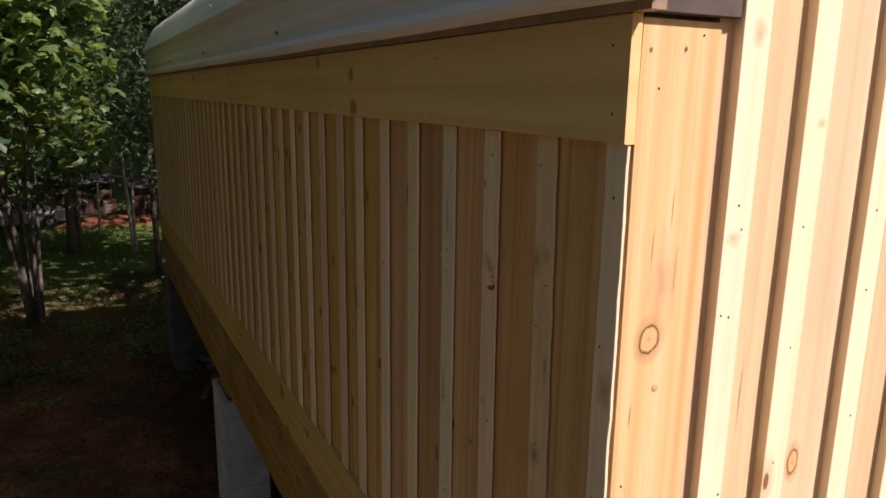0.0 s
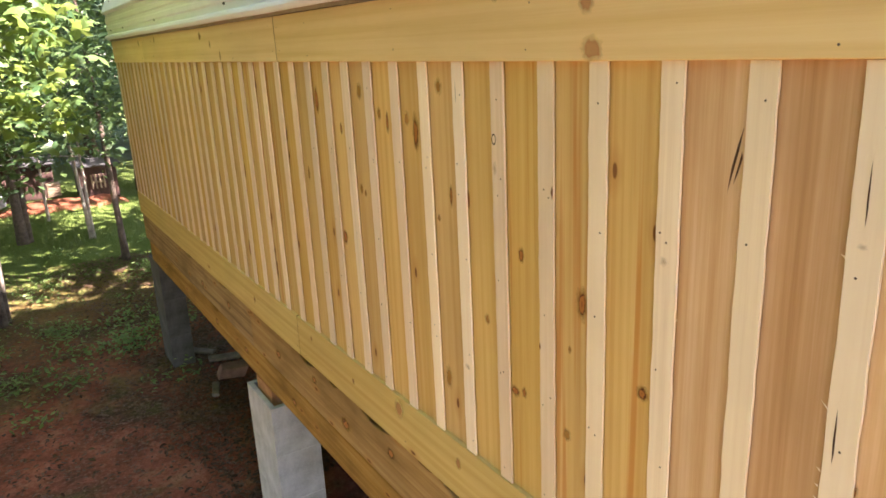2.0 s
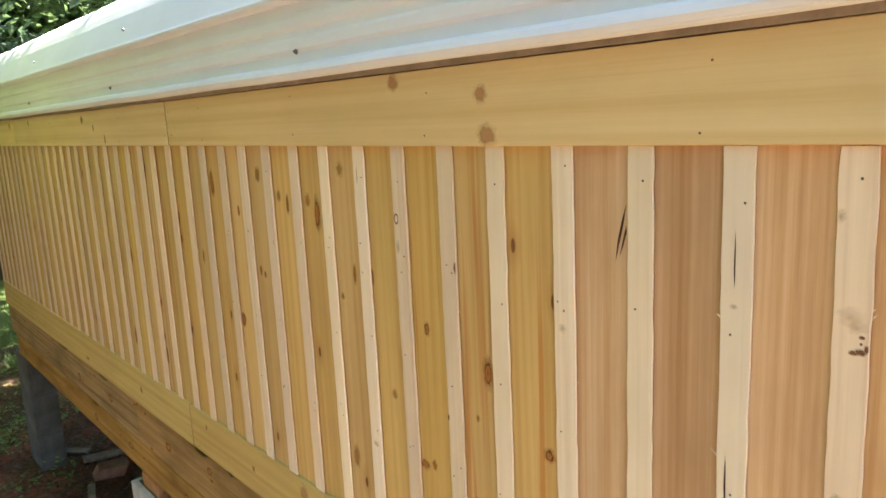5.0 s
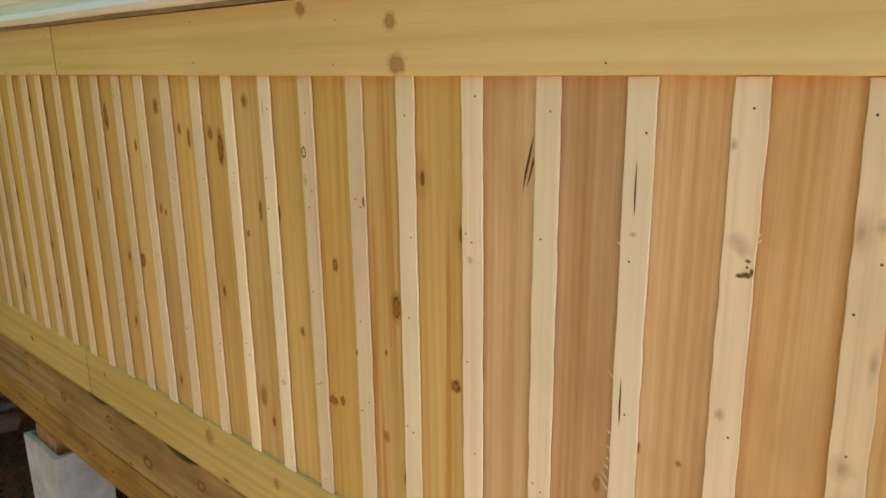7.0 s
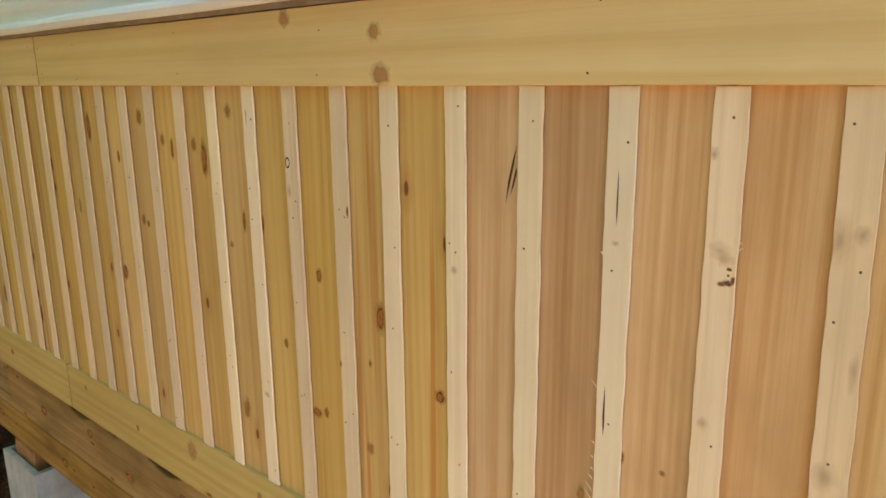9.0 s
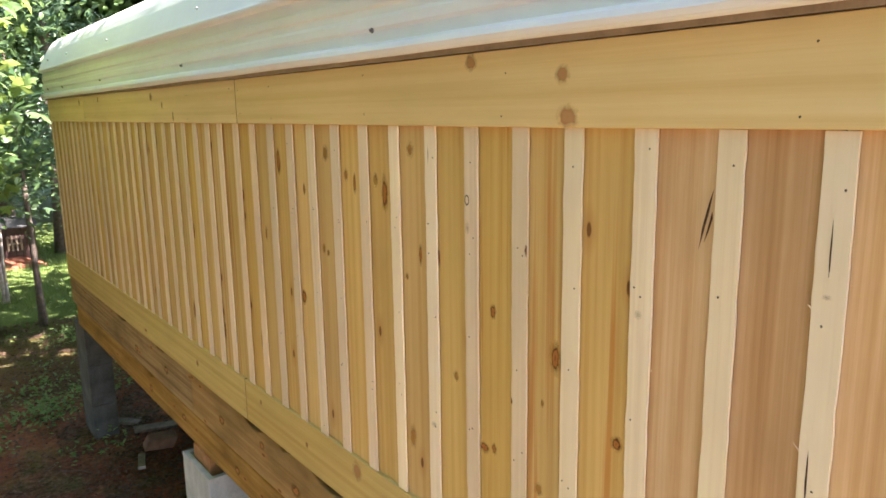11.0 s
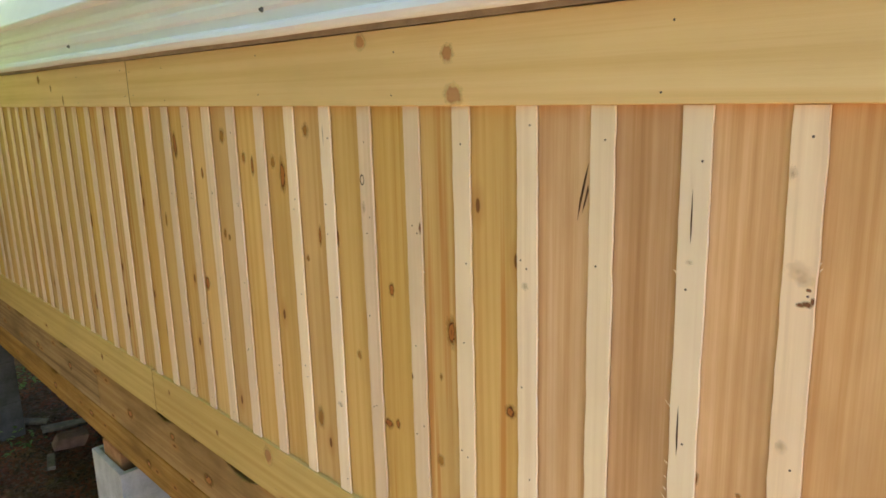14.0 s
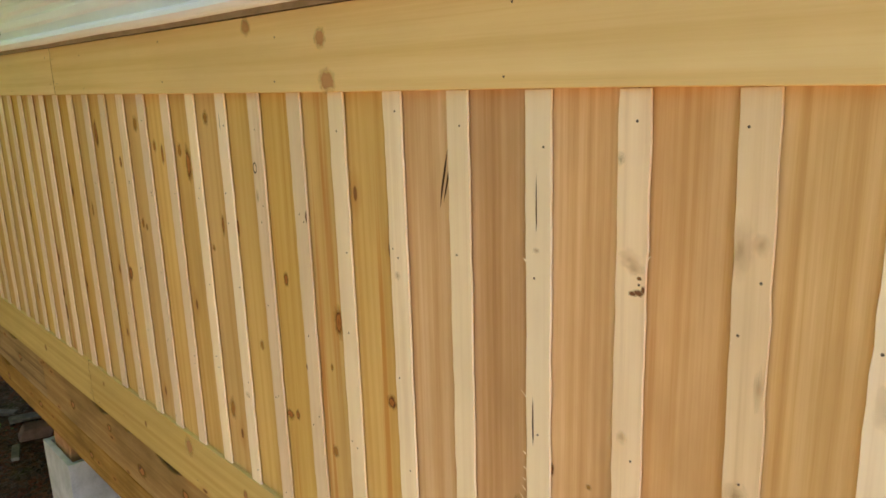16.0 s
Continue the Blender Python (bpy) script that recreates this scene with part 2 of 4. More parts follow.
BRICK = simple("orange_wood_shim", (0.30, 0.14, 0.05), (0.46, 0.24, 0.10), 20, 0.8)
ROCK = simple("red_sandstone", (0.15, 0.075, 0.05), (0.26, 0.145, 0.10), 12, 0.9, 0, 0.5, 0.006)
OLDWOOD = simple("weathered_board", (0.12, 0.095, 0.075), (0.26, 0.21, 0.165), 18, 0.9)
BARK = simple("grey_bark", (0.10, 0.08, 0.065), (0.30, 0.255, 0.22), 16, 0.95, 0, 0.9, 0.012)
PALEBARK = simple("pale_bark", (0.24, 0.20, 0.17), (0.50, 0.45, 0.40), 14, 0.9, 0, 0.7, 0.008)
DARKBARK = simple("dark_bark", (0.06, 0.045, 0.035), (0.15, 0.115, 0.09), 16, 0.95, 0, 0.9, 0.012)
CLUMPBARK = simple("streaked_grey_bark", (0.05, 0.04, 0.032), (0.21, 0.18, 0.155), 11, 0.95, 0, 0.9, 0.01)
SHEATH = simple("sheathing", (0.22, 0.15, 0.08), (0.32, 0.22, 0.12), 6, 0.9)
SHEDWALL = simple("brown_shed_board", (0.03, 0.014, 0.012), (0.07, 0.03, 0.024), 8, 0.85)
SHEDROOF = simple("black_roofing", (0.02, 0.02, 0.022), (0.05, 0.05, 0.055), 8, 0.8)
CLAYBANK = simple("orange_clay", (0.12, 0.036, 0.018), (0.22, 0.070, 0.032), 7, 0.95, 0, 0.6, 0.01)
CREAM = simple("cream_board", (0.13, 0.09, 0.06), (0.24, 0.18, 0.125), 7, 0.8)
PALEPAINT = simple("worn_white_paint", (0.16, 0.165, 0.18), (0.30, 0.31, 0.33), 7, 0.6)
REDPAINT = simple("red_paint", (0.42, 0.02, 0.02), (0.55, 0.045, 0.03), 6, 0.4)
RUBBER = simple("black_rubber", (0.015, 0.015, 0.016), (0.03, 0.03, 0.03), 20, 0.7)


def leaf_material(name, dark, light, through):
    m = Nodes(name)
    isl = m.add("NewGeometry").outputs["Random Per Island"]
    co = m.add("TexCoord").outputs["Object"]
    n = m.noise(co, 1.3, 3.0)
    col = m.ramp(m.math("ADD", m.math("MULTIPLY", isl, 0.6), m.math("MULTIPLY", n, 0.4)), [(0.2, dark), (0.8, light)])
    m.set(Base_Color=col, Roughness=0.42, Specular_IOR_Level=0.4)
    tr = m.add("BsdfTranslucent", {"Color": m.mix(0.5, col, through)})
    mixer = m.add("MixShader", {0: 0.48, 1: m.bsdf.outputs[0], 2: tr.outputs[0]})
    m.tree.links.new(mixer.outputs[0], m.out.inputs["Surface"])
    return m.mat


MAPLE = leaf_material("maple_leaf", (0.03, 0.075, 0.03), (0.17, 0.27, 0.085), (0.46, 0.60, 0.13))
LEAF = leaf_material("tree_leaf", (0.03, 0.07, 0.03), (0.11, 0.185, 0.075), (0.19, 0.31, 0.10))
BLUELEAF = leaf_material("bluish_tree_leaf", (0.03, 0.07, 0.045), (0.09, 0.16, 0.095), (0.15, 0.26, 0.13))
GRASS = leaf_material("grass_blade", (0.045, 0.085, 0.022), (0.12, 0.185, 0.055), (0.17, 0.26, 0.07))
WEED = leaf_material("weed_leaf", (0.08, 0.15, 0.05), (0.22, 0.33, 0.11), (0.30, 0.46, 0.13))
# Kept dark so the crowded leaves deepen the shade under the building.
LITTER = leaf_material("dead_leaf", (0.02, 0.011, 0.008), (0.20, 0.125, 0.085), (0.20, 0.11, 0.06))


def ground_material():
    m = Nodes("red_clay_ground")
    co = m.add("TexCoord").outputs["Object"]
    big = m.noise(co, 0.55, 5.0, 0.6)
    mid = m.noise(co, 2.7, 6.0, 0.65)
    fine = m.noise(co, 26.0, 5.0, 0.7)
    grit = m.noise(co, 120.0, 3.0, 0.7)
    clay = m.ramp(m.math("ADD", m.math("MULTIPLY", mid, 0.6), m.math("MULTIPLY", fine, 0.4)), [(0.34, (0.15, 0.055, 0.036)), (0.52, (0.32, 0.115, 0.07)), (0.70, (0.47, 0.23, 0.155))])
    litter = m.ramp(fine, [(0.32, (0.045, 0.024, 0.017)), (0.55, (0.13, 0.072, 0.052)), (0.72, (0.34, 0.25, 0.20))])
    grass = m.ramp(fine, [(0.3, (0.05, 0.085, 0.018)), (0.7, (0.14, 0.19, 0.05))])
    y = m.add("SeparateXYZ", {0: co}).outputs[1]
    far = m.add("MapRange", {"Value": m.math("ADD", y, m.math("MULTIPLY", mid, 5.0)), "From Min": 10.0, "From Max": 14.0}).outputs[0]
    green = m.math("MULTIPLY", m.ramp(m.math("ADD", m.math("MULTIPLY", big, 0.6), m.math("MULTIPLY", mid, 0.4)), [(0.49, (0, 0, 0)), (0.60, (1, 1, 1))]), 0.45)
    green = m.math("MAXIMUM", green, far)
    # Unseen near ground is greened to tone down the red bounce on the wall.
    near = m.add("MapRange", {"Value": m.math("ADD", y, m.math("MULTIPLY", mid, 3.0)), "From Min": 5.5, "From Max": 3.5}).outputs[0]
    green = m.math("MAXIMUM", green, m.math("MULTIPLY", near, 0.55))
    c = m.mix(m.ramp(m.noise(co, 1.1, 6.0, 0.7), [(0.45, (0, 0, 0)), (0.62, (1, 1, 1))]), clay, litter)
    c = m.mix(green, c, grass)
    # Darker western ground stands in for tree shade and cuts the bounce.
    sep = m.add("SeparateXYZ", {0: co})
    west_shade = m.add("MapRange", {"Value": m.math("ADD", m.math("ADD", sep.outputs[0], m.math("MULTIPLY", big, 2.4)), m.math("MULTIPLY", mid, 1.8)), "From Min": 0.9, "From Max": -0.4}).outputs[0]
    west_shade = m.math("MULTIPLY", west_shade, m.add("MapRange", {"Value": m.math("ADD", y, m.math("MULTIPLY", mid, 2.0)), "From Min": 7.6, "From Max": 6.0}).outputs[0])
    shade_tone = m.ramp(fine, [(0.3, (0.022, 0.014, 0.009)), (0.55, (0.055, 0.035, 0.023)), (0.72, (0.12, 0.085, 0.06))])
    c = m.mix(m.math("MULTIPLY", west_shade, 0.9), c, shade_tone)
    m.set(Base_Color=c, Roughness=0.95, Specular_IOR_Level=0.15)
    m.bump(m.math("ADD", m.math("MULTIPLY", fine, 0.8), m.math("MULTIPLY", grit, 0.4)), 0.9, 0.02)
    return m.mat


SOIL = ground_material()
TWIG = simple("dry_twig", (0.045, 0.032, 0.025), (0.13, 0.10, 0.08), 10, 0.9)


# ---- mesh helpers ----
def link(name, bm, mat, parent=None, label="", at=None, smooth=False):
    me = bpy.data.meshes.new(name)
    bm.normal_update()
    bm.to_mesh(me)
    bm.free()
    if smooth:
        me.shade_smooth()
    me.materials.append(mat)
    ob = new(name, me)
    if parent is not None:
        ob.parent = parent
    if at is not None:
        ob.location = at
    if label:
        ob["label"] = label
    return ob


def part(name, bm, mat, parent, label="", at=None, smooth=False):
    return link(name, bm, mat, parent, label, at, smooth)


def again(ob, name, at, parent=None, scale=None, mat=None, turn=None):
    """Another piece on the same mesh."""
    o = new(name, ob.data)
    o.parent = parent if parent is not None else ob.parent
    o.location = at
    if scale:
        o.scale = scale
    if turn:
        o.rotation_euler = turn
    return o


def box(bm, a, b, bevel=0.0, segs=1):
    """A box from corner a to corner b, its edges taken off by bevel."""
    lo, hi = [min(p, q) for p, q in zip(a, b)], [max(p, q) for p, q in zip(a, b)]
    vs = [bm.verts.new((x, y, z)) for x in (lo[0], hi[0]) for y in (lo[1], hi[1]) for z in (lo[2], hi[2])]
    fs = [bm.faces.new([vs[i] for i in f]) for f in ((0, 1, 3, 2), (4, 6, 7, 5), (0, 4, 5, 1), (2, 3, 7, 6), (0, 2, 6, 4), (1, 5, 7, 3))]
    if bevel:
        es = {e for f in fs for e in f.edges}
        bmesh.ops.bevel(bm, geom=list(es), offset=bevel, segments=segs, affect="EDGES", profile=0.6)
    return bm


def lath(length, width, thick, rng, steps=9, wob=0.0013, chamfer=0.0008):
    """A sawn strip standing on z=0, its back on x=0, its edges slightly wavy and broken."""
    bm = bmesh.new()
    rows = []
    for i in range(steps + 1):
        z = length * i / steps
        l, r = -width / 2 + rng.uniform(-wob, wob), width / 2 + rng.uniform(-wob, wob)
        t = -thick + rng.uniform(-0.0004, 0.0004)
        rows.append([bm.verts.new(p) for p in ((0, l, z), (t + chamfer, l, z), (t, l + chamfer, z), (t, r - chamfer, z), (t + chamfer, r, z), (0, r, z))])
    for a, b in zip(rows, rows[1:]):
        for j in range(5):
            bm.faces.new((a[j], a[j + 1], b[j + 1], b[j]))
    bm.faces.new(rows[0][::-1])
    bm.faces.new(rows[-1])
    bmesh.ops.recalc_face_normals(bm, faces=bm.faces[:])
    return bm


def tube(bm, pts, radii, sides=8, rng=None, rough=0.0):
    rings = []
    for i, (p, r) in enumerate(zip(pts, radii)):
        d = (Vector(pts[min(i + 1, len(pts) - 1)]) - Vector(pts[max(i - 1, 0)])).normalized()
        q = d.to_track_quat("Z", "Y")
        ring = []
        for k in range(sides):
            a = 2 * math.pi * k / sides
            rr = r * (1 + (rng.uniform(-rough, rough) if rng else 0))
            ring.append(bm.verts.new(Vector(p) + q @ Vector((rr * math.cos(a), rr * math.sin(a), 0))))
        rings.append(ring)
    for a, b in zip(rings, rings[1:]):
        for k in range(sides):
            bm.faces.new((a[k], a[(k + 1) % sides], b[(k + 1) % sides], b[k]))
    bm.faces.new(rings[0][::-1])
    bm.faces.new(rings[-1])


def many(name, template, faces, places, sizes, rng, mat, up=0.6, parent=None, lean=None):
    """Many small leaves or blades in one mesh: template vertices turned at random and set at places."""
    n, k = len(places), len(template)
    t = np.array(template)
    z = rng.normal(size=(n, 3))
    z[:, 2] = np.abs(z[:, 2]) + up * 2
    z /= np.linalg.norm(z, axis=1, keepdims=True)
    x = np.cross(rng.normal(size=(n, 3)), z)
    x /= np.linalg.norm(x, axis=1, keepdims=True)
    y = np.cross(z, x)
    v = (t[None, :, 0:1] * x[:, None] + t[None, :, 1:2] * y[:, None] + t[None, :, 2:3] * z[:, None]) * np.asarray(sizes)[:, None, None] + np.asarray(places)[:, None]
    f = (np.array(faces)[None] + (np.arange(n) * k)[:, None, None]).reshape(-1, len(faces[0]))
    me = bpy.data.meshes.new(name)
    me.from_pydata(v.reshape(-1, 3).tolist(), [], f.tolist())
    me.materials.append(mat)
    ob = new(name, me)
    if parent is not None:
        ob.parent = parent
    return ob


# ---- ground ----
def make_ground():
    n = 190
    s = np.linspace(-1, 1, n)
    ax = np.sinh(s * 5.2) / np.sinh(5.2) * 420
    xs, ys = ax - 0.6, ax + 8.5
    verts = []
    for y in ys:
        for x in xs:
            h = 0.05 * noise.noise((x * 0.35, y * 0.35, 1.0)) + 0.025 * noise.noise((x * 1.6, y * 1.6, 4.0)) + 0.012 * noise.noise((x * 5, y * 5, 7.0))
            far = min(1.0, max(0.0, (math.hypot(x, y - 8) - 25) / 60))
            verts.append((x, y, h - 0.03 + far * 0.8 * noise.noise((x * 0.02, y * 0.02, 2.0))))
    faces = [(j * n + i, j * n + i + 1, (j + 1) * n + i + 1, (j + 1) * n + i) for j in range(n - 1) for i in range(n - 1)]
    me = bpy.data.meshes.new("ground")
    me.from_pydata(verts, [], faces)
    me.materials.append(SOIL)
    me.shade_smooth()
    return tagged(new("ground", me), "red clay yard with patchy grass and leaf litter", "ground", kind="structure")


make_ground()

# ---- building: sizes ----
L = 7.10            # length of the long wall, from the near corner at y = 0
W = 3.05            # width of the building
Z_BEAM, Z_SEAM, Z_SKIRT, Z_PANEL, Z_TOP, Z_EAVE = 1.05, 1.238, 1.496, 1.698, 2.853, 3.033

# centres of the battens along the long wall
BATS = [0.0225, 0.200, 0.380, 0.557, 0.741, 0.919, 1.108, 1.274, 1.454, 1.629, 1.805, 1.980, 2.157, 2.325, 2.490, 2.659, 2.824, 2.995, 3.180]
BATS += [3.335, 3.495, 3.665, 3.825, 3.985, 4.165, 4.345, 4.495, 4.645, 4.805, 4.985, 5.155, 5.345, 5.505, 5.690, 5.850, 5.975, 6.130, 6.290, 6.440, 6.600, 6.755, 6.920, 7.070]

rng = random.Random(11)


def wall_box(name, a, b, label, mat=SHEATH):
    bm = box(bmesh.new(), a, b)
    return tagged(link(name, bm, mat), label, "wall", kind="structure")


wall_west = wall_box("wall_west", (0.022, 0.02, Z_SKIRT), (0.10, L, 3.05), "board-and-batten wall of new yellow pine planks")
# South and east walls run unseen to the ground, added to darken the underside.
wall_south = wall_box("wall_south", (0.10, 0.022, -0.1), (W, 0.10, 3.40), "sunlit board-and-batten end wall of new pine planks")
wall_north = wall_box("wall_north", (0.10, L - 0.08, 1.25), (W - 0.08, L, 3.40), "plain board end wall of the raised building")
wall_east = wall_box("wall_east", (W - 0.08, 0.10, -0.1), (W, L, 3.05), "plain board back wall, unseen, carried to the ground to darken the underside")
for y0, wall in ((0.024, wall_south), (L - 0.078, wall_north)):
    gable = bmesh.new()
    outline = [(0.10, 3.401), (W - 0.10, 3.401), (W - 0.10, 3.50), (W / 2, 3.765), (0.10, 3.50)]
    ends = [[gable.verts.new((x, y, z)) for x, z in outline] for y in (y0, y0 + 0.074)]
    gable.faces.new(ends[0])
    gable.faces.new(ends[1][::-1])
    for k in range(5):
        gable.faces.new((ends[0][k], ends[1][k], ends[1][(k + 1) % 5], ends[0][(k + 1) % 5]))
    bmesh.ops.recalc_face_normals(gable, faces=gable.faces[:])
    link("gable", gable, SHEATH, wall)
floor_bm = box(bmesh.new(), (0.045, 0.05, 1.24), (W - 0.02, L - 0.02, 1.44))
tagged(link("floor", floor_bm, SHEATH), "timber floor deck seen from below in shadow", "floor", kind="structure")
ceil_bm = box(bmesh.new(), (0.10, 0.10, 3.0), (W - 0.08, L - 0.08, 3.03))
tagged(link("ceiling", ceil_bm, SHEATH), "plain closed ceiling deck under the roof", "ceiling", kind="structure")


# ---- ribbed metal roof ----
def roof_profile():
    """Cross-section of the metal from the drip edge over the rounded eave to the ridge: (x, z)."""
    def trap(p, q, rise, w):
        p, q = Vector(p), Vector(q)
        d = (q - p).normalized()
        nrm = Vector((-d.y, d.x))
        mid = (p + q) / 2
        return [mid - d * w, mid - d * w * 0.55 + nrm * rise, mid + d * w * 0.55 + nrm * rise, mid + d * w]
    pts = [(-0.024, 3.051), (-0.043, 3.048), (-0.053, 3.052), (-0.058, 3.064), (-0.053, 3.078), (-0.030, 3.089)]
    a, b = (-0.030, 3.088), (-0.026, 3.262)
    for f0, f1 in ((0.22, 0.40), (0.58, 0.76)):
        p = [a[0] + (b[0] - a[0]) * f0, a[1] + (b[1] - a[1]) * f0]
        q = [a[0] + (b[0] - a[0]) * f1, a[1] + (b[1] - a[1]) * f1]
        pts += [tuple(v) for v in trap(p, q, 0.007, 0.022)]
    pts += [b, (-0.048, 3.264), (-0.056, 3.270), (-0.056, 3.280), (-0.050, 3.288)]
    pts += [(-0.030, 3.330), (-0.008, 3.374), (0.016, 3.420), (0.040, 3.462), (0.064, 3.498), (0.090, 3.526), (0.112, 3.540), (0.125, 3.545)]
    x, z = 0.125, 3.545
    while x < W / 2 - 0.24:
        for dx, up in ((0.08, 0.0), (0.10, 0.006), (0.12, 0.0), (0.20, 0.0), (0.213, 0.018), (0.233, 0.018), (0.246, 0.0)):
            pts.append((x + dx, z + dx * 0.19 + up))
        x, z = x + 0.246, z + 0.246 * 0.19
    return pts


def make_roof():
    prof = roof_profile()
    ridge = prof[-1]
    bm = bmesh.new()
    rows = []
    steps = 24
    y0, y1 = -0.05, L + 0.05
    mirror = [(W - x, z) for x, z in prof[::-1]]
    outer = prof + mirror
    inner = [(x + (0.004 if x < W / 2 else -0.004), z - 0.004) for x, z in outer]
    for i in range(steps + 1):
        y = y0 + (y1 - y0) * i / steps
        w = 0.0015 * math.sin(i * 1.7)
        rows.append(([bm.verts.new((x + w, y, z + w)) for x, z in outer], [bm.verts.new((x + w, y, z + w)) for x, z in inner]))
    for (a, ai), (b, bi) in zip(rows, rows[1:]):
        for k in range(len(outer) - 1):
            bm.faces.new((a[k], b[k], b[k + 1], a[k + 1]))
            bm.faces.new((ai[k], ai[k + 1], bi[k + 1], bi[k]))
        for k in (0, len(outer) - 1):
            bm.faces.new((a[k], ai[k], bi[k], b[k]))
    for o, i in (rows[0], rows[-1]):
        for k in range(len(outer) - 1):
            bm.faces.new((o[k], o[k + 1], i[k + 1], i[k]))
    bmesh.ops.recalc_face_normals(bm, faces=bm.faces[:])
    roof = tagged(link("roof", bm, METAL), "white ribbed metal roof folded down over the eave", "roof", kind="structure")
    # screws with washers, on the shank's flats
    sb = bmesh.new()
    bmesh.ops.create_cone(sb, cap_ends=True, segments=10, radius1=0.0085, radius2=0.0075, depth=0.003)
    bmesh.ops.create_cone(sb, cap_ends=True, segments=6, radius1=0.005, radius2=0.0045, depth=0.007, matrix=Matrix.Translation((0, 0, 0.004)))
    first = part("screw", sb, WASHER, roof, "grey screw with washer", at=(-0.037, 1.86, 3.122))
    first.rotation_euler = (0, radians(-90), 0)
    for y in (0.12, 3.52, 5.1, 6.3, 6.9):
        again(first, "screw", (-0.037, y, 3.118), roof, turn=(0, radians(-90), 0))
    for y in (0.5, 1.9, 3.3, 4.9, 6.1, 6.85):
        again(first, "screw", (-0.0205, y, 3.350), roof, turn=(0, radians(-63), 0))
    db = box(bmesh.new(), (-0.026, -0.045, 3.0325), (0.0, L + 0.04, 3.054))
    part("drip_edge", db, DRIP, roof, "brown drip edge under the eave")
    part("soffit", box(bmesh.new(), (-0.024, -0.012, 3.0335), (0.180, 0.0, 3.36), 0.002), EAVESHADE, roof, "brown soffit board over the corner, eave shade in its colour")
    part("gable_fill", box(bmesh.new(), (-0.022, 0.001, 3.053), (0.099, 0.09, 3.26)), EAVESHADE, roof)
    return roof


make_roof()


# ---- piers ----
def block_pier(name, x, y, top, mats, label, rows_h=0.37, hollow=False, wide=0.205, long=0.40):
    base = tagged(new(name), label, "pier", group="block piers")
    base.location = (x, y, 0)
    z, first = -0.06, None
    course = (top + 0.06) / round((top + 0.06) / rows_h)
    while z < top - 0.01:
        jog = rng.uniform(-0.0015, 0.0015)
        if hollow and z + course > top - 0.02:
            bm = bmesh.new()
            w, l, t = wide, long, 0.032
            for a, b in (((0, 0), (w, t)), ((0, l - t), (w, l)), ((0, t), (t, l - t)), ((w - t, t), (w, l - t))):
                box(bm, (a[0], a[1], 0.0008), (b[0], b[1], course - 0.0008))
            part("block", bm, mats, base, "open-topped hollow block", at=(jog, -jog, z))
            break
        if first is None:
            bm = box(bmesh.new(), (0, 0, 0.0008), (wide, long, course - 0.0008), 0.003, 2)
            first = part("block", bm, mats, base, at=(jog, jog, z))
        else:
            again(first, "block", (jog, -jog, z), base)
        z += course
    return base


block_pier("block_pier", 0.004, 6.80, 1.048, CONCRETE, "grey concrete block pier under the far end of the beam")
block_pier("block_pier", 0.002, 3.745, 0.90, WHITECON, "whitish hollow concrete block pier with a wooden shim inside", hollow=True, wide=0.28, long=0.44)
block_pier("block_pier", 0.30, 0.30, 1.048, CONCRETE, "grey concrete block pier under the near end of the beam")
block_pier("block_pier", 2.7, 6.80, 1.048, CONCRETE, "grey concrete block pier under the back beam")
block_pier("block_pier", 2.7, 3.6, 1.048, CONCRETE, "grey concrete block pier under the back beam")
shim_bm = box(bmesh.new(), (0.0, 0.0, -0.30), (0.12, 0.26, 0.075), 0.006)
box(shim_bm, (0.006, 0.015, 0.076), (0.114, 0.27, 0.147), 0.006)
shim = tagged(link("shim", shim_bm, BRICK), "stacked orange-brown wood shim between pier and beam", "shim")
shim.location = (0.045, 3.85, 0.901)

# back beam
bb = box(bmesh.new(), (W - 0.06, 0.02, 1.05), (W - 0.02, L - 0.02, 1.24), 0.003)
tagged(link("floor_beam", bb, BEAM), "rough timber beam under the back wall", "beam")


# ---- the long wall's boards ----
def long_board(name, y0, y1, z0, z1, x0, x1, mat, parent, label="", wane=(), nicks=0):
    """A long horizontal board with softened edges, a few segments and slight crook."""
    bm = bmesh.new()
    n = max(2, int((y1 - y0) / (0.05 if nicks else 0.35)))
    dips = [(rng.uniform(y0, y1), rng.uniform(0.02, 0.09), rng.uniform(0.006, 0.022)) for k in range(nicks)] + list(wane)
    c = 0.0045 if mat in (BEAM, OLDBEAM) else 0.0018
    rows = []
    for i in range(n + 1):
        y = y0 + (y1 - y0) * i / n
        e = rng.uniform(-0.0012, 0.0012)
        g = rng.uniform(-0.0012, 0.0012) - max([d * max(0, 1 - ((y - p) / w) ** 2) for p, w, d in dips] or [0])
        rows.append([bm.verts.new(p) for p in ((x1, y, z0 + e), (x0 + c, y, z0 + e), (x0, y, z0 + e + c), (x0, y, z1 + g - c), (x0 + c, y, z1 + g), (x1, y, z1 + g))])
    for a, b in zip(rows, rows[1:]):
        for j in range(6):
            bm.faces.new((a[j], a[(j + 1) % 6], b[(j + 1) % 6], b[j]))
    bm.faces.new(rows[0])
    bm.faces.new(rows[-1][::-1])
    bmesh.ops.recalc_face_normals(bm, faces=bm.faces[:])
    return part(name, bm, mat, parent, label)


def set_origin(ob, p):
    """Moves a part's origin, so that its grain starts there."""
    ob.data.transform(Matrix.Translation(-Vector(p)))
    ob.location = p


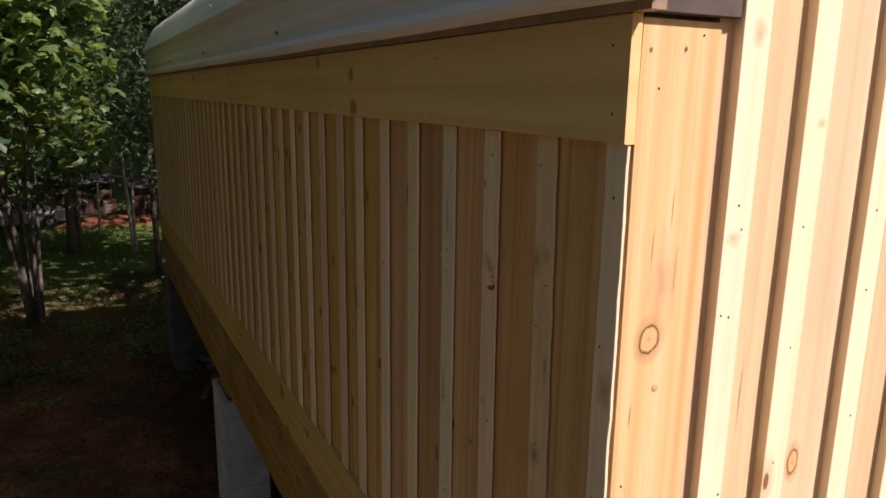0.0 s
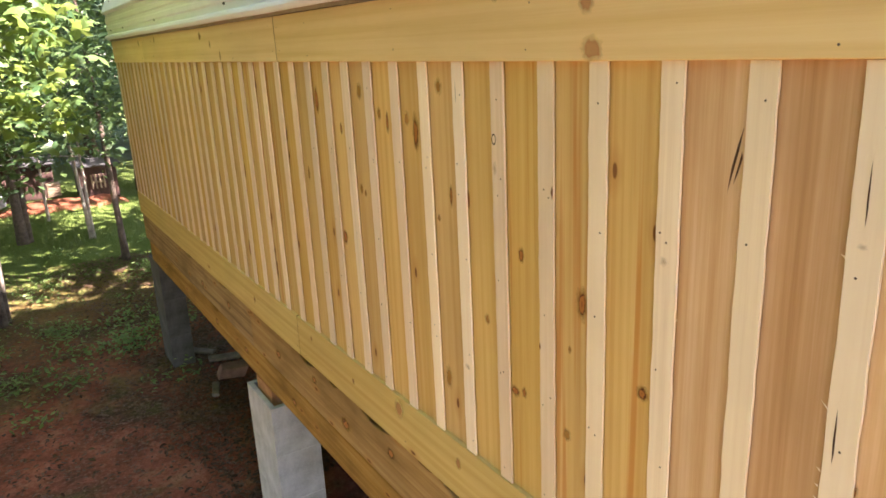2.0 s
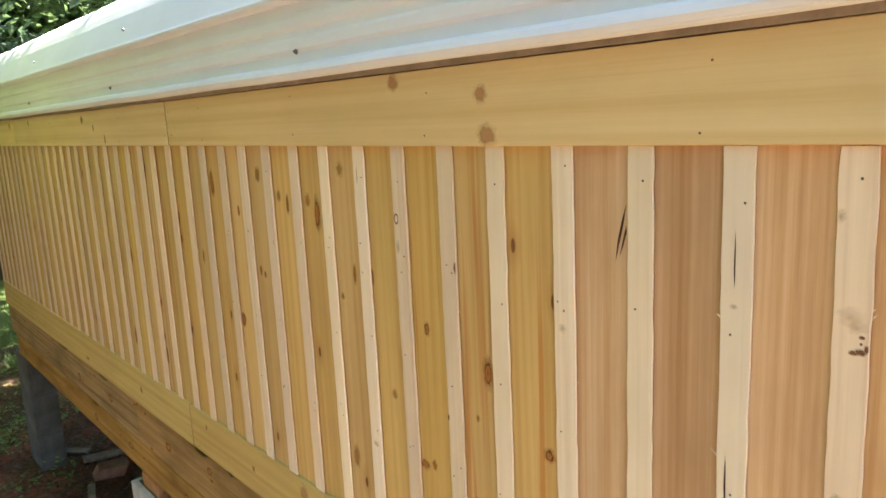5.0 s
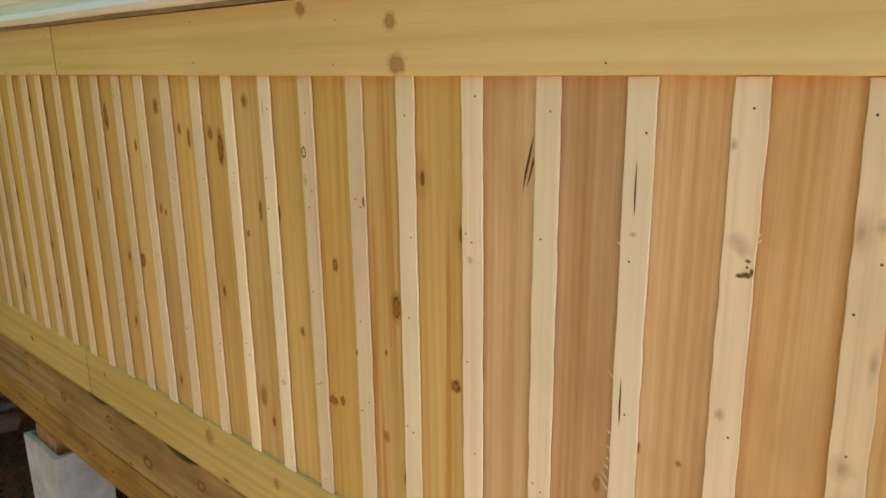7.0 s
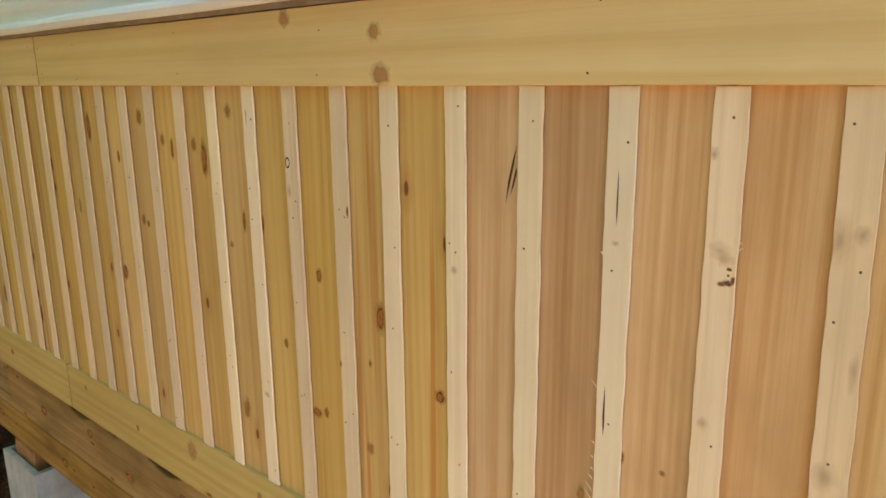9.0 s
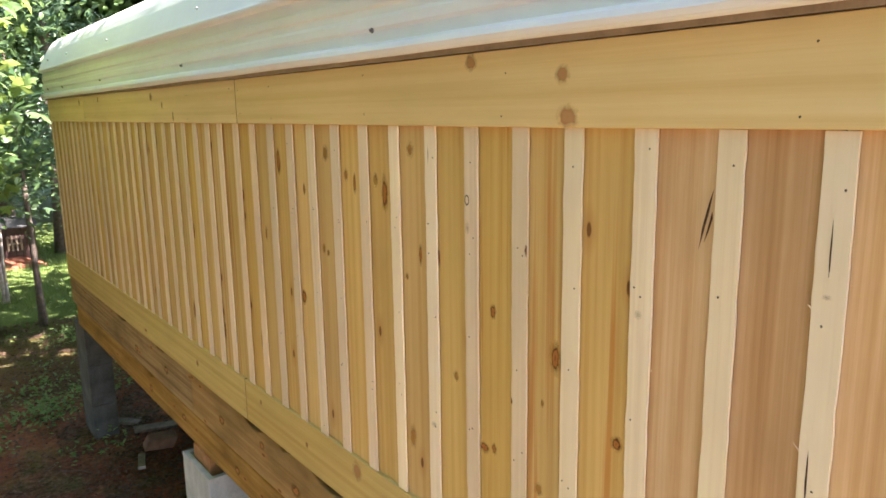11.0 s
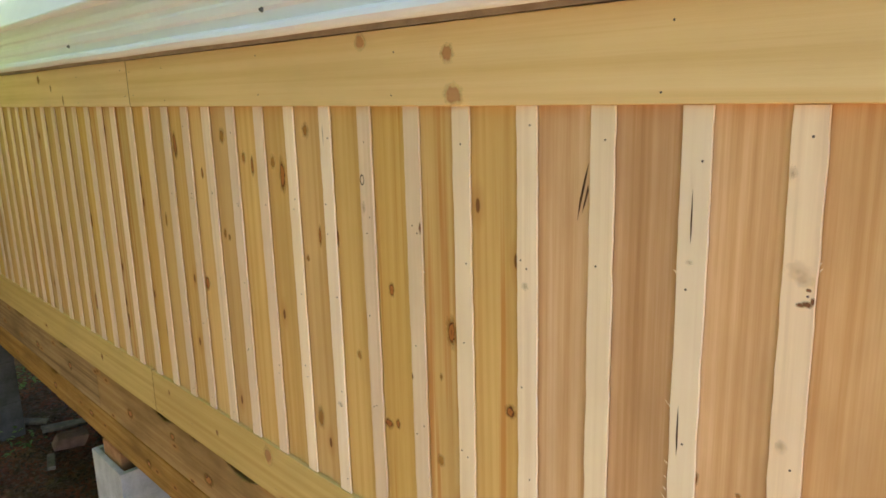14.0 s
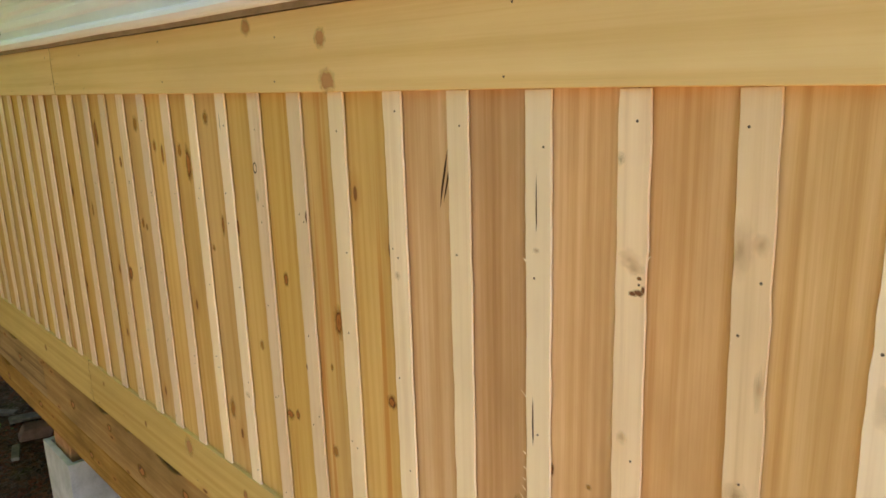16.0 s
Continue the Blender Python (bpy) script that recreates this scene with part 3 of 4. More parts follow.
TOPS = [(-0.001, 2.943), (2.951, 5.753), (5.759, L)]
for a, b in TOPS:
    set_origin(long_board("fascia_board", a, b, Z_TOP, Z_EAVE - 0.002, -0.0185, 0.0, FASCIA, wall_west), (0, a, Z_TOP))
for a, b in [(-0.001, 3.0695), (3.0765, L - 0.01)]:
    set_origin(long_board("skirt_board", a, b, Z_SKIRT, Z_PANEL, -0.014, 0.0, SKIRT, wall_west), (0, a, Z_SKIRT))

# Dark strips fill the open joints and stand for the shade in them.
for y, z0, z1 in ((2.947, Z_TOP, Z_EAVE - 0.002), (5.756, Z_TOP, Z_EAVE - 0.002), (3.073, Z_SKIRT, Z_PANEL)):
    part("seam", box(bmesh.new(), (-0.0172 if z0 > 2 else -0.0128, y - 0.0045, z0 + 0.001), (-0.001, y + 0.0045, z1 - 0.001)), JOINTSHADE, wall_west, "dark strip standing for the shade in an open board joint")
for i, (a, b) in enumerate(zip(BATS, BATS[1:])):
    c, w = (a + b) / 2, b - a - 0.003
    near = (GOLDFIR, FIR, FIR, BROWNFIR, PINKFIR)
    bm = lath(3.02 - Z_SKIRT - 0.03, w, 0.018, rng, 4, 0.0006)
    part("plank", bm, near[i] if i < 5 else PINE, wall_west, ("golden fir plank", "orange fir plank", "orange fir plank", "brown fir plank", "pinkish fir plank")[i] if i < 5 else "", at=(0.018, c, Z_SKIRT + 0.03))

variants = []
nail_first = None
for i, y in enumerate(BATS):
    w = 0.0527 if i else 0.045
    lean = (0.0, -1.1, -0.45, -0.15)[i] if i < 4 else rng.uniform(-0.15, 0.15)
    foot = -math.tan(radians(abs(lean))) * 1.15 if 0 < i < 4 else 0.0
    y += 0.0013
    if i < 8:
        bm = lath(Z_TOP - Z_PANEL - 0.002, w, 0.0052, rng, 30, 0.0013)
        ob = part("batten", bm, TANBATTEN if i in (1, 2) else DIMBATTEN if i == 7 else BATTEN, wall_west, "tan batten with smudged knots" if i in (1, 2) else "", at=(-0.0048, y + foot, Z_PANEL + 0.001))
        variants.append(ob)
    else:
        # Most far battens copy the one whose colour is dimmed.
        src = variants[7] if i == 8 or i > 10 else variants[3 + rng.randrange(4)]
        ob = again(src, "batten", (-0.0048, y, Z_PANEL + 0.001), wall_west, scale=(1, rng.uniform(0.90, 1.02), 1))
    ob.rotation_euler = (radians(lean), 0, 0)
    if i < 16:
        for k, z in enumerate((0.06, 0.30, 0.33, 0.58, 0.83, 0.86, 1.10)):
            if rng.random() < 0.8:
                if nail_first is None:
                    nb = bmesh.new()
                    bmesh.ops.create_cone(nb, cap_ends=True, segments=8, radius1=0.0025, radius2=0.002, depth=0.001)
                    nail_first = part("nail", nb, NAIL, ob, at=(-0.0053, 0, z))
                    nail_first.rotation_euler = (0, radians(-90), 0)
                else:
                    again(nail_first, "nail", (-0.0053, rng.uniform(-0.017, 0.017), z + rng.uniform(-0.04, 0.04)), ob, turn=(0, radians(-90), 0))

# knots in the long wall: place along the wall, height, half width, half height
PLANK_KNOTS = [
    (1.162, 2.315, 0.012, 0.026), (0.977, 2.168, 0.010, 0.012), (1.416, 1.991, 0.012, 0.010), (1.378, 2.002, 0.006, 0.010), (1.874, 2.648, 0.011, 0.034), (2.050, 2.664, 0.006, 0.022),
    (2.406, 2.622, 0.006, 0.013), (1.381, 2.381, 0.007, 0.013), (2.608, 2.712, 0.011, 0.030), (2.980, 2.550, 0.010, 0.022), (3.203, 2.570, 0.005, 0.007), (2.450, 2.208, 0.012, 0.018),
    (2.652, 2.388, 0.006, 0.026), (4.150, 2.768, 0.008, 0.030), (4.150, 2.200, 0.009, 0.030), (3.640, 2.312, 0.006, 0.026), (3.305, 1.872, 0.007, 0.028), (4.035, 1.878, 0.010, 0.034),
    (1.612, 2.487, 0.008, 0.016), (3.735, 1.885, 0.010, 0.030), (5.350, 2.200, 0.008, 0.060), (3.180, 2.122, 0.007, 0.016), (1.694, 2.484, 0.005, 0.020), (0.535, 2.180, 0.006, 0.010),
]
SOFT_KNOTS = [
    (2.103, 2.689, 0.009, 0.014), (1.924, 2.685, 0.010, 0.014), (1.737, 2.785, 0.011, 0.014), (2.237, 2.756, 0.012, 0.018), (2.275, 2.420, 0.008, 0.012), (2.246, 2.408, 0.006, 0.009),
    (1.765, 2.408, 0.006, 0.007), (1.536, 2.161, 0.007, 0.010), (1.202, 2.188, 0.004, 0.007), (1.212, 1.957, 0.009, 0.011), (1.752, 1.899, 0.011, 0.024), (3.495, 2.650, 0.009, 0.022),
    (3.335, 2.794, 0.010, 0.022), (0.452, 2.176, 0.004, 0.004), (2.870, 1.930, 0.007, 0.030), (2.760, 2.412, 0.006, 0.020), (0.612, 2.070, 0.006, 0.016),
]
BATTEN_KNOTS = [(1.250, 2.561, 0.005, 0.009), (0.364, 2.548, 0.006, 0.0035), (0.374, 2.545, 0.0045, 0.0025), (0.356, 2.554, 0.0025, 0.004), (0.363, 2.571, 0.003, 0.002), (1.302, 2.166, 0.004, 0.006)]
SMUDGES = [
    (0.380, 2.600, 0.012, 0.009), (0.370, 2.585, 0.010, 0.007), (0.214, 2.638, 0.010, 0.026), (0.186, 2.650, 0.007, 0.010), (0.196, 2.272, 0.013, 0.015), (0.401, 2.750, 0.005, 0.007),
    (0.176, 2.446, 0.004, 0.020), (0.385, 2.300, 0.006, 0.008), (0.015, 2.470, 0.014, 0.020), (0.560, 2.585, 0.005, 0.003), (1.630, 1.985, 0.008, 0.006),
    (0.926, 2.475, 0.006, 0.006), (1.470, 2.590, 0.005, 0.012),
]
BOARD_KNOTS = [
    (1.137, 2.965, 0.013, 0.013), (1.121, 2.876, 0.019, 0.016), (1.442, 3.008, 0.013, 0.013), (4.110, 2.988, 0.014, 0.014), (3.928, 2.943, 0.007, 0.012),
    (3.762, 2.884, 0.006, 0.016), (5.870, 2.990, 0.010, 0.014), (5.300, 2.998, 0.009, 0.012),
    (2.085, 1.648, 0.018, 0.022), (1.700, 1.622, 0.009, 0.012), (3.720, 1.592, 0.010, 0.012), (2.47, 1.60, 0.007, 0.008), (2.90, 1.64, 0.006, 0.008), (0.72, 1.63, 0.008, 0.010),
]


def knot(y, z, hw, hh, depth, mat, label, low=-9.0, high=9.0):
    """A knot's patch on a board's face, cut off at the board's edges low and high."""
    bm = bmesh.new()
    n = 20
    rim = [bm.verts.new((0, min(max(2.1 * math.cos(6.2832 * k / n), (low - y) / hw), (high - y) / hw), 2.1 * math.sin(6.2832 * k / n))) for k in range(n)]
    top = bm.verts.new((-0.0003, 0, 0))
    for k in range(n):
        bm.faces.new((top, rim[k], rim[(k + 1) % n]))
    bmesh.ops.recalc_face_normals(bm, faces=bm.faces[:])
    ob = part("knot", bm, mat, wall_west, label, at=(depth, y, z))
    ob.scale = (1, hw, hh)
    return ob


for y, z, hw, hh in PLANK_KNOTS:
    knot(y, z, hw, hh, -0.0008, KNOT, "dark brown wood knot")
for y, z, hw, hh in SOFT_KNOTS:
    knot(y, z, hw, hh, -0.0008, SOFTKNOT, "soft brown wood knot")
for y, z, hw, hh in BATTEN_KNOTS + SMUDGES:
    dark = (y, z, hw, hh) in BATTEN_KNOTS
    i = min(range(len(BATS)), key=lambda k: abs(BATS[k] - y))
    mid = BATS[i] + (0.0013 if i > 3 else 0.0013 - (0.0, 0.019, 0.0079, 0.0026)[i] * (2.85 - z))
    half = 0.0255 if i else 0.0215
    knot(y, z, hw, hh, -0.0109, BATTENKNOT if dark else SMUDGE, "dark knot in a batten" if dark else "faint smudged knot", mid - half, mid + half)
for y, z, hw, hh in BOARD_KNOTS:
    knot(y, z, hw, hh, -0.0193 if z > 2 else -0.0148, FASCIAKNOT, "reddish brown knot in a board")
# a ring knot on a batten and a long check beside another
rb = bmesh.new()
bmesh.ops.create_circle(rb, segments=18, radius=0.010)
ring_out = rb.edges[:]
ext = bmesh.ops.extrude_edge_only(rb, edges=ring_out)
for v in ext["geom"]:
    if isinstance(v, bmesh.types.BMVert):
        v.co *= 0.70
rb.transform(Matrix.Rotation(radians(90), 4, "Y") @ Matrix.Diagonal((1.45, 0.9, 1, 1)))
part("knot", rb, NAIL, wall_west, "dark ring of a pale knot", at=(-0.0111, 1.471, 2.664))
cb = bmesh.new()
cvs = [cb.verts.new(p) for p in ((0, -0.013, 0.062), (0, -0.006, 0.020), (0, 0.003, -0.018), (0, 0.012, -0.055), (0, 0.007, -0.012), (0, -0.003, 0.030))]
cb.faces.new(cvs)
cvs = [cb.verts.new(p) for p in ((0, -0.012, 0.020), (0, -0.002, -0.022), (0, 0.002, -0.040), (0, -0.006, -0.020), (0, -0.014, 0.008))]
cb.faces.new(cvs)
part("check", cb, CHECK, wall_west, "dark split in a plank", at=(-0.0009, 0.790, 2.683))

for y, z0, z1, w in ((0.560, 2.615, 2.715, 0.0015), (0.567, 2.215, 2.315, 0.0020), (1.637, 2.745, 2.805, 0.0014)):
    cb = bmesh.new()
    cb.faces.new([cb.verts.new(p) for p in ((0, -w, z0 + 0.02), (0, 0, z0), (0, w, z0 + 0.04), (0, w * 0.6, z1 - 0.02), (0, 0, z1), (0, -w * 0.7, z1 - 0.03))])
    part("check", cb, CHECK, wall_west, "fine dark split in a batten", at=(-0.0108, y, 0))
for y, z, l in ((0.584, 2.305, 0.020), (0.585, 2.070, 0.034), (0.585, 2.090, 0.028), (0.585, 2.115, 0.018), (0.585, 2.135, 0.012), (0.585, 2.160, 0.010), (0.584, 2.19, 0.012), (0.584, 2.56, 0.010), (0.891, 2.36, 0.010), (0.351, 2.60, 0.012), (0.352, 2.61, 0.010), (0.221, 2.50, 0.008), (1.243, 2.45, 0.008)):
    sp = bmesh.new()
    out = 1 if y > 0.4 and y != 0.891 else -1
    a0, a1, a2, a3 = [sp.verts.new(p) for p in ((0, 0, 0), (-0.0015, -0.001, 0.003), (-0.003, out * l * 0.55, l * 0.8), (-0.001, out * 0.001, 0.006))]
    for f in ((a0, a1, a2), (a1, a3, a2), (a3, a0, a2)):
        sp.faces.new(f)
    part("splinter", sp, BATTEN, wall_west, "raised pale splinter", at=(-0.0085, y, z))
# nails along the fascia and skirt boards
for y in (0.045, 0.62, 1.32, 1.95, 2.60, 2.90, 3.00, 3.55, 4.10, 4.75, 5.40, 5.70, 5.80, 6.4, 6.9):
    for z in (2.885, 2.99):
        again(nail_first, "nail", (-0.0188, y + rng.uniform(-0.02, 0.02), z + rng.uniform(-0.015, 0.015)), wall_west, turn=(0, radians(-90), 0), scale=(1.0, 1.0, 1))
    again(nail_first, "nail", (-0.0143, y + 0.1, 1.57 + rng.uniform(-0.05, 0.05)), wall_west, turn=(0, radians(-90), 0))

# sill beams under the skirt board
beam_top = tagged(new("floor_beam"), "stained treated timber sill beam in two stacked courses", "beam")
for a, b in [(0.0, 3.893), (3.897, L - 0.015)]:
    set_origin(long_board("upper_beam", a, b, Z_SEAM + 0.005, Z_SKIRT - 0.004, -0.003, 0.042, BEAM if a < 1 else OLDBEAM, beam_top, nicks=9, wane=((3.04, 0.12, 0.034), (2.72, 0.05, 0.028), (2.33, 0.14, 0.038), (4.9, 0.15, 0.03), (1.75, 0.1, 0.03)) if a < 1 else ((4.45, 0.12, 0.028), (5.35, 0.16, 0.03))), (0, a, Z_SEAM))
for a, b in [(0.0, 6.98)]:
    set_origin(long_board("lower_beam", a, b, Z_BEAM, Z_SEAM - 0.005, 0.004, 0.049, BEAM if a < 1 else OLDBEAM, beam_top, nicks=8), (0, a, Z_BEAM))

for y, z, hw, hh in ((3.45, 1.36, 0.022, 0.016), (2.95, 1.41, 0.016, 0.012), (2.62, 1.33, 0.026, 0.018), (2.2, 1.40, 0.018, 0.014), (4.35, 1.37, 0.020, 0.016), (5.0, 1.34, 0.022, 0.016), (3.3, 1.14, 0.018, 0.014), (4.1, 1.15, 0.022, 0.014), (4.75, 1.13, 0.020, 0.016), (1.9, 1.31, 0.02, 0.016)):
    ob = knot(y, z, hw, hh, -0.0036 if z > Z_SEAM else 0.0034, KNOT, "dark knot in a beam")
    ob.parent = beam_top

# ---- sunlit end wall ----
SB = [0.212, 0.372, 0.568]
while SB[-1] < W - 0.3:
    SB.append(SB[-1] + 0.182 + rng.uniform(-0.01, 0.01))


def end_piece(name, x, w, z0, z1, y, t, mat, label=""):
    bm = lath(z1 - z0, w, t, rng, 8, 0.001)
    ob = part(name, bm, mat, wall_south, label, at=(x, y, z0))
    ob.rotation_euler = (0, 0, radians(90))
    return ob


end_piece("corner_board", 0.078, 0.153, 1.47, 3.027, 0.0205, 0.0205, CORNERPINE, "knotty pine corner board")
edges = [0.150] + SB + [W]
for a, b in zip(edges, edges[1:]):
    end_piece("plank", (a + b) / 2, b - a - 0.003, 1.47, 3.38, 0.0215, 0.018, ENDPINE)
for x in SB:
    end_piece("batten", x, 0.058, 1.47, 3.38, 0.0035, 0.0185, BATTEN)


def end_knot(x, y, z, hw, hh, mat, label):
    """A knot's patch on the end wall."""
    ob = knot(0.0, 0.0, hw, hh, 0.0, mat, label)
    ob.parent = wall_south
    ob.matrix_local = pose(x, y - 0.0007, z, 0, 0, 90) @ Matrix.Diagonal((1, hw, hh, 1))


end_knot(0.058, 0.0, 2.549, 0.019, 0.024, RINGKNOT, "pale knot with a dark ring")
end_knot(0.078, 0.0, 2.464, 0.0045, 0.004, RINGKNOT, "small dark knot")
end_knot(0.448, 0.0035, 2.245, 0.013, 0.026, RINGKNOT, "oval knot with a dark rim")
end_knot(0.216, -0.015, 3.015, 0.011, 0.014, SMUDGE, "faint smudged knot")
end_knot(0.205, -0.015, 2.700, 0.010, 0.010, SMUDGE, "faint smudged knot")
end_knot(0.384, -0.015, 2.88, 0.008, 0.006, SMUDGE, "faint smudged knot")
end_knot(0.075, 0.0, 2.63, 0.018, 0.055, SMUDGE, "stained grain above a knot")
for x, z in ((0.019, 2.984), (0.085, 2.987)):
    end_knot(x, 0.0, z, 0.002, 0.003, BATTENKNOT, "dark nail hole")
for x, z0, z1 in ((0.282, 2.335, 2.49), (0.05, 2.66, 2.73), (0.10, 2.60, 2.70), (0.085, 2.72, 2.79), (0.03, 2.40, 2.45)):
    cb = bmesh.new()
    cb.faces.new([cb.verts.new(p) for p in ((0, 0, z0), (0.0012, 0, (z0 + z1) / 2), (0.002, 0, z1), (-0.0004, 0, (z0 + z1) / 2))])
    part("check", cb, OCHRE, wall_south, "fine split in the grain", at=(x, 0.0029 if x > 0.2 else -0.0006, 0))
for x, y in ((0.03, -0.0002), (0.11, -0.0002), (0.205, -0.0152), (0.222, -0.0152), (0.372, -0.0152), (0.568, -0.0152)):
    for z in (2.98, 2.28) if x < 0.15 else (2.73, 2.53, 2.28):
        again(nail_first, "nail", (x + rng.uniform(-0.012, 0.012), y, z + rng.uniform(-0.05, 0.05)), wall_south, turn=(radians(90), 0, 0))

# ---- debris under the building ----
bm = box(bmesh.new(), (-0.12, -0.075, -0.05), (0.12, 0.075, 0.05), 0.012, 2)
for v in bm.verts:
    v.co += Vector((0.02 * v.co.z / 0.05, 0.0, 0.0)) + Vector(noise.noise_vector(v.co * 7)) * 0.012
STONE_AT = (0.42, 6.27, 0.055)
stone = tagged(link("stone", bm, ROCK), "angular reddish stone lying on bare soil", "stone")
stone.matrix_world = pose(*STONE_AT, 4, 5, -8)
for (x, y, r, l, w) in [(0.50, 6.68, -8, 0.38, 0.11), (0.30, 7.0, -40, 0.30, 0.08), (0.75, 6.0, 20, 0.5, 0.09), (0.2, 6.05, 75, 0.3, 0.06)]:
    bm = box(bmesh.new(), (-l / 2, -w / 2, 0), (l / 2, w / 2, 0.03), 0.004)
    ob = tagged(link("scrap_board", bm, OLDWOOD), "weathered grey scrap board lying on the soil", "board", group="scrap boards")
    ob.matrix_world = pose(x, y, 0.005, 3, 4, r)

# ---- vegetation ----
g = np.random.default_rng(5)
MAPLE_V = [(0, -0.05, 0), (0.16, -0.30, -0.05), (0.50, -0.34, -0.12), (0.40, -0.07, -0.05), (0.60, 0.17, -0.16), (0.37, 0.20, -0.04), (0.25, 0.40, -0.06), (0, 0.72, -0.15), (-0.25, 0.40, -0.06), (-0.37, 0.20, -0.04), (-0.60, 0.17, -0.16), (-0.40, -0.07, -0.05), (-0.50, -0.34, -0.12), (-0.16, -0.30, -0.05), (0, 0.15, 0.03)]
MAPLE_F = [(14, a, a + 1) for a in range(0, 13)] + [(14, 13, 0)]
LEAF_V = [(0, -0.5, 0), (0.26, -0.12, 0.05), (0.2, 0.22, 0.04), (0, 0.55, -0.06), (-0.2, 0.22, 0.04), (-0.26, -0.12, 0.05)]
LEAF_F = [(0, 1, 2, 3), (0, 3, 4, 5)]
BLADE_V = [(-0.035, 0, 0), (0.035, 0, 0), (0.06, 0.05, 0.6), (0.10, 0.14, 1.0)]
BLADE_F = [(0, 1, 2), (0, 2, 3)]


def crown_points(centres, per, spread, squash=0.6):
    pts = []
    for c, s in centres:
        k = int(per * s)
        p = g.normal(size=(k, 3)) * np.array([spread, spread, spread * squash]) * s ** 0.33
        pts.append(p + np.array(c))
    return np.concatenate(pts)


def make_tree(base, stems, height, bark, leaf_mat, label, crown_z, crown_r, clumps, per, leaf, maple=False, seed=1, group="yard trees", shift=(0, 0)):
    """stems: list of (lean x, lean y, radius, start offset x, y)."""
    r = random.Random(seed)
    tree = tagged(new("tree"), label, "tree", group=group)
    tree.location = (base[0], base[1], 0)
    tips = []
    for lx, ly, rad, ox, oy in stems:
        bm = bmesh.new()
        pts, radii = [], []
        n = 9
        for i in range(n + 1):
            f = i / n
            wob = 0.05 * height / 4
            pts.append((ox + lx * f ** 1.2 + wob * 0.5 * math.sin(3.1 * f + ox * 9) * f, oy + ly * f ** 1.2 + r.uniform(-wob, wob) * 0.3, -0.05 + height * f))
            radii.append(max(0.006, rad * (1.25 if i == 0 else 1.0) * (1 - 0.78 * f)))
        tube(bm, pts, radii, 9, r, 0.06)
        for j in range(3 if len(stems) > 2 else 7):
            f = r.uniform(0.42, 0.92)
            p = Vector(pts[int(f * n)])
            a = r.uniform(0, 6.28)
            l = crown_r * r.uniform(0.5, 0.95)
            q = p + Vector((math.cos(a) * l, math.sin(a) * l, l * r.uniform(0.15, 0.6)))
            mid = (p + q) / 2 + Vector((0, 0, -0.04 * l))
            tube(bm, [p, mid, q], [max(0.008, rad * 0.35 * (1 - 0.5 * f)), max(0.006, rad * 0.2), 0.004], 6)
            tips.append((p, q))
        part("trunk", bm, bark, tree, smooth=True)
    centres = []
    for k in range(clumps):
        if tips and r.random() < 0.45:
            p, q = r.choice(tips)
            c = p.lerp(q, r.uniform(0.4, 1.1))
        else:
            a, d = r.uniform(0, 6.28), crown_r * math.sqrt(r.random())
            c = Vector((shift[0] + math.cos(a) * d, shift[1] + math.sin(a) * d, crown_z[0] + (crown_z[1] - crown_z[0]) * r.random()))
        if c.z < crown_z[0] - 0.2:
            c.z = crown_z[0] + r.uniform(-0.1, 0.4)
        centres.append((tuple(c), r.uniform(0.5, 1.5)))
    pts = crown_points(centres, per, crown_r * 0.17)
    away = (pts[:, 0] + base[0] > -0.42) & (pts[:, 0] + base[0] < W + 0.3) & (pts[:, 1] + base[1] < L + 0.6) & (pts[:, 2] < (9.0 if maple else 5.0))
    away |= (pts[:, 0] + base[0] > -2.3) & (pts[:, 1] + base[1] < 3.9) & (pts[:, 2] < 4.6)
    pts = pts[~away]
    sizes = g.uniform(0.65, 1.25, len(pts)) * leaf
    many("crown", MAPLE_V if maple else LEAF_V, MAPLE_F if maple else LEAF_F, pts, sizes, g, leaf_mat, 0.28, tree)
    return tree


# a young maple whose low branches hang close to the wall's far half
make_tree((-1.845, 6.08), [(0.40, 0.1, 0.062, 0, 0)], 5.2, BARK, MAPLE, "maple with broad bright green leaves hanging low", (2.42, 5.4), 1.5, 240, 60, 0.105, True, 3, shift=(0.15, -0.2))
# taller trees beside it, unseen, added to keep sky light off the wall
make_tree((-4.5, 6.2), [(0.1, -0.3, 0.12, 0, 0)], 8.0, DARKBARK, LEAF, "unseen leafy tree added to shade the wall and the ground", (3.0, 9.5), 3.0, 380, 70, 0.2, False, 13, shift=(-0.1, -0.2))
make_tree((-4.0, 3.5), [(0.2, 0.2, 0.11, 0, 0)], 8.0, DARKBARK, LEAF, "unseen leafy tree added to shade the wall and the ground", (2.6, 9.0), 2.3, 340, 70, 0.2, False, 14, shift=(0.1, 0.2))
make_tree((-4.3, 1.5), [(0.2, 0.1, 0.11, 0, 0)], 9.0, DARKBARK, LEAF, "unseen leafy tree added to shade the wall and the ground", (4.4, 10.0), 2.6, 230, 70, 0.2, False, 15)
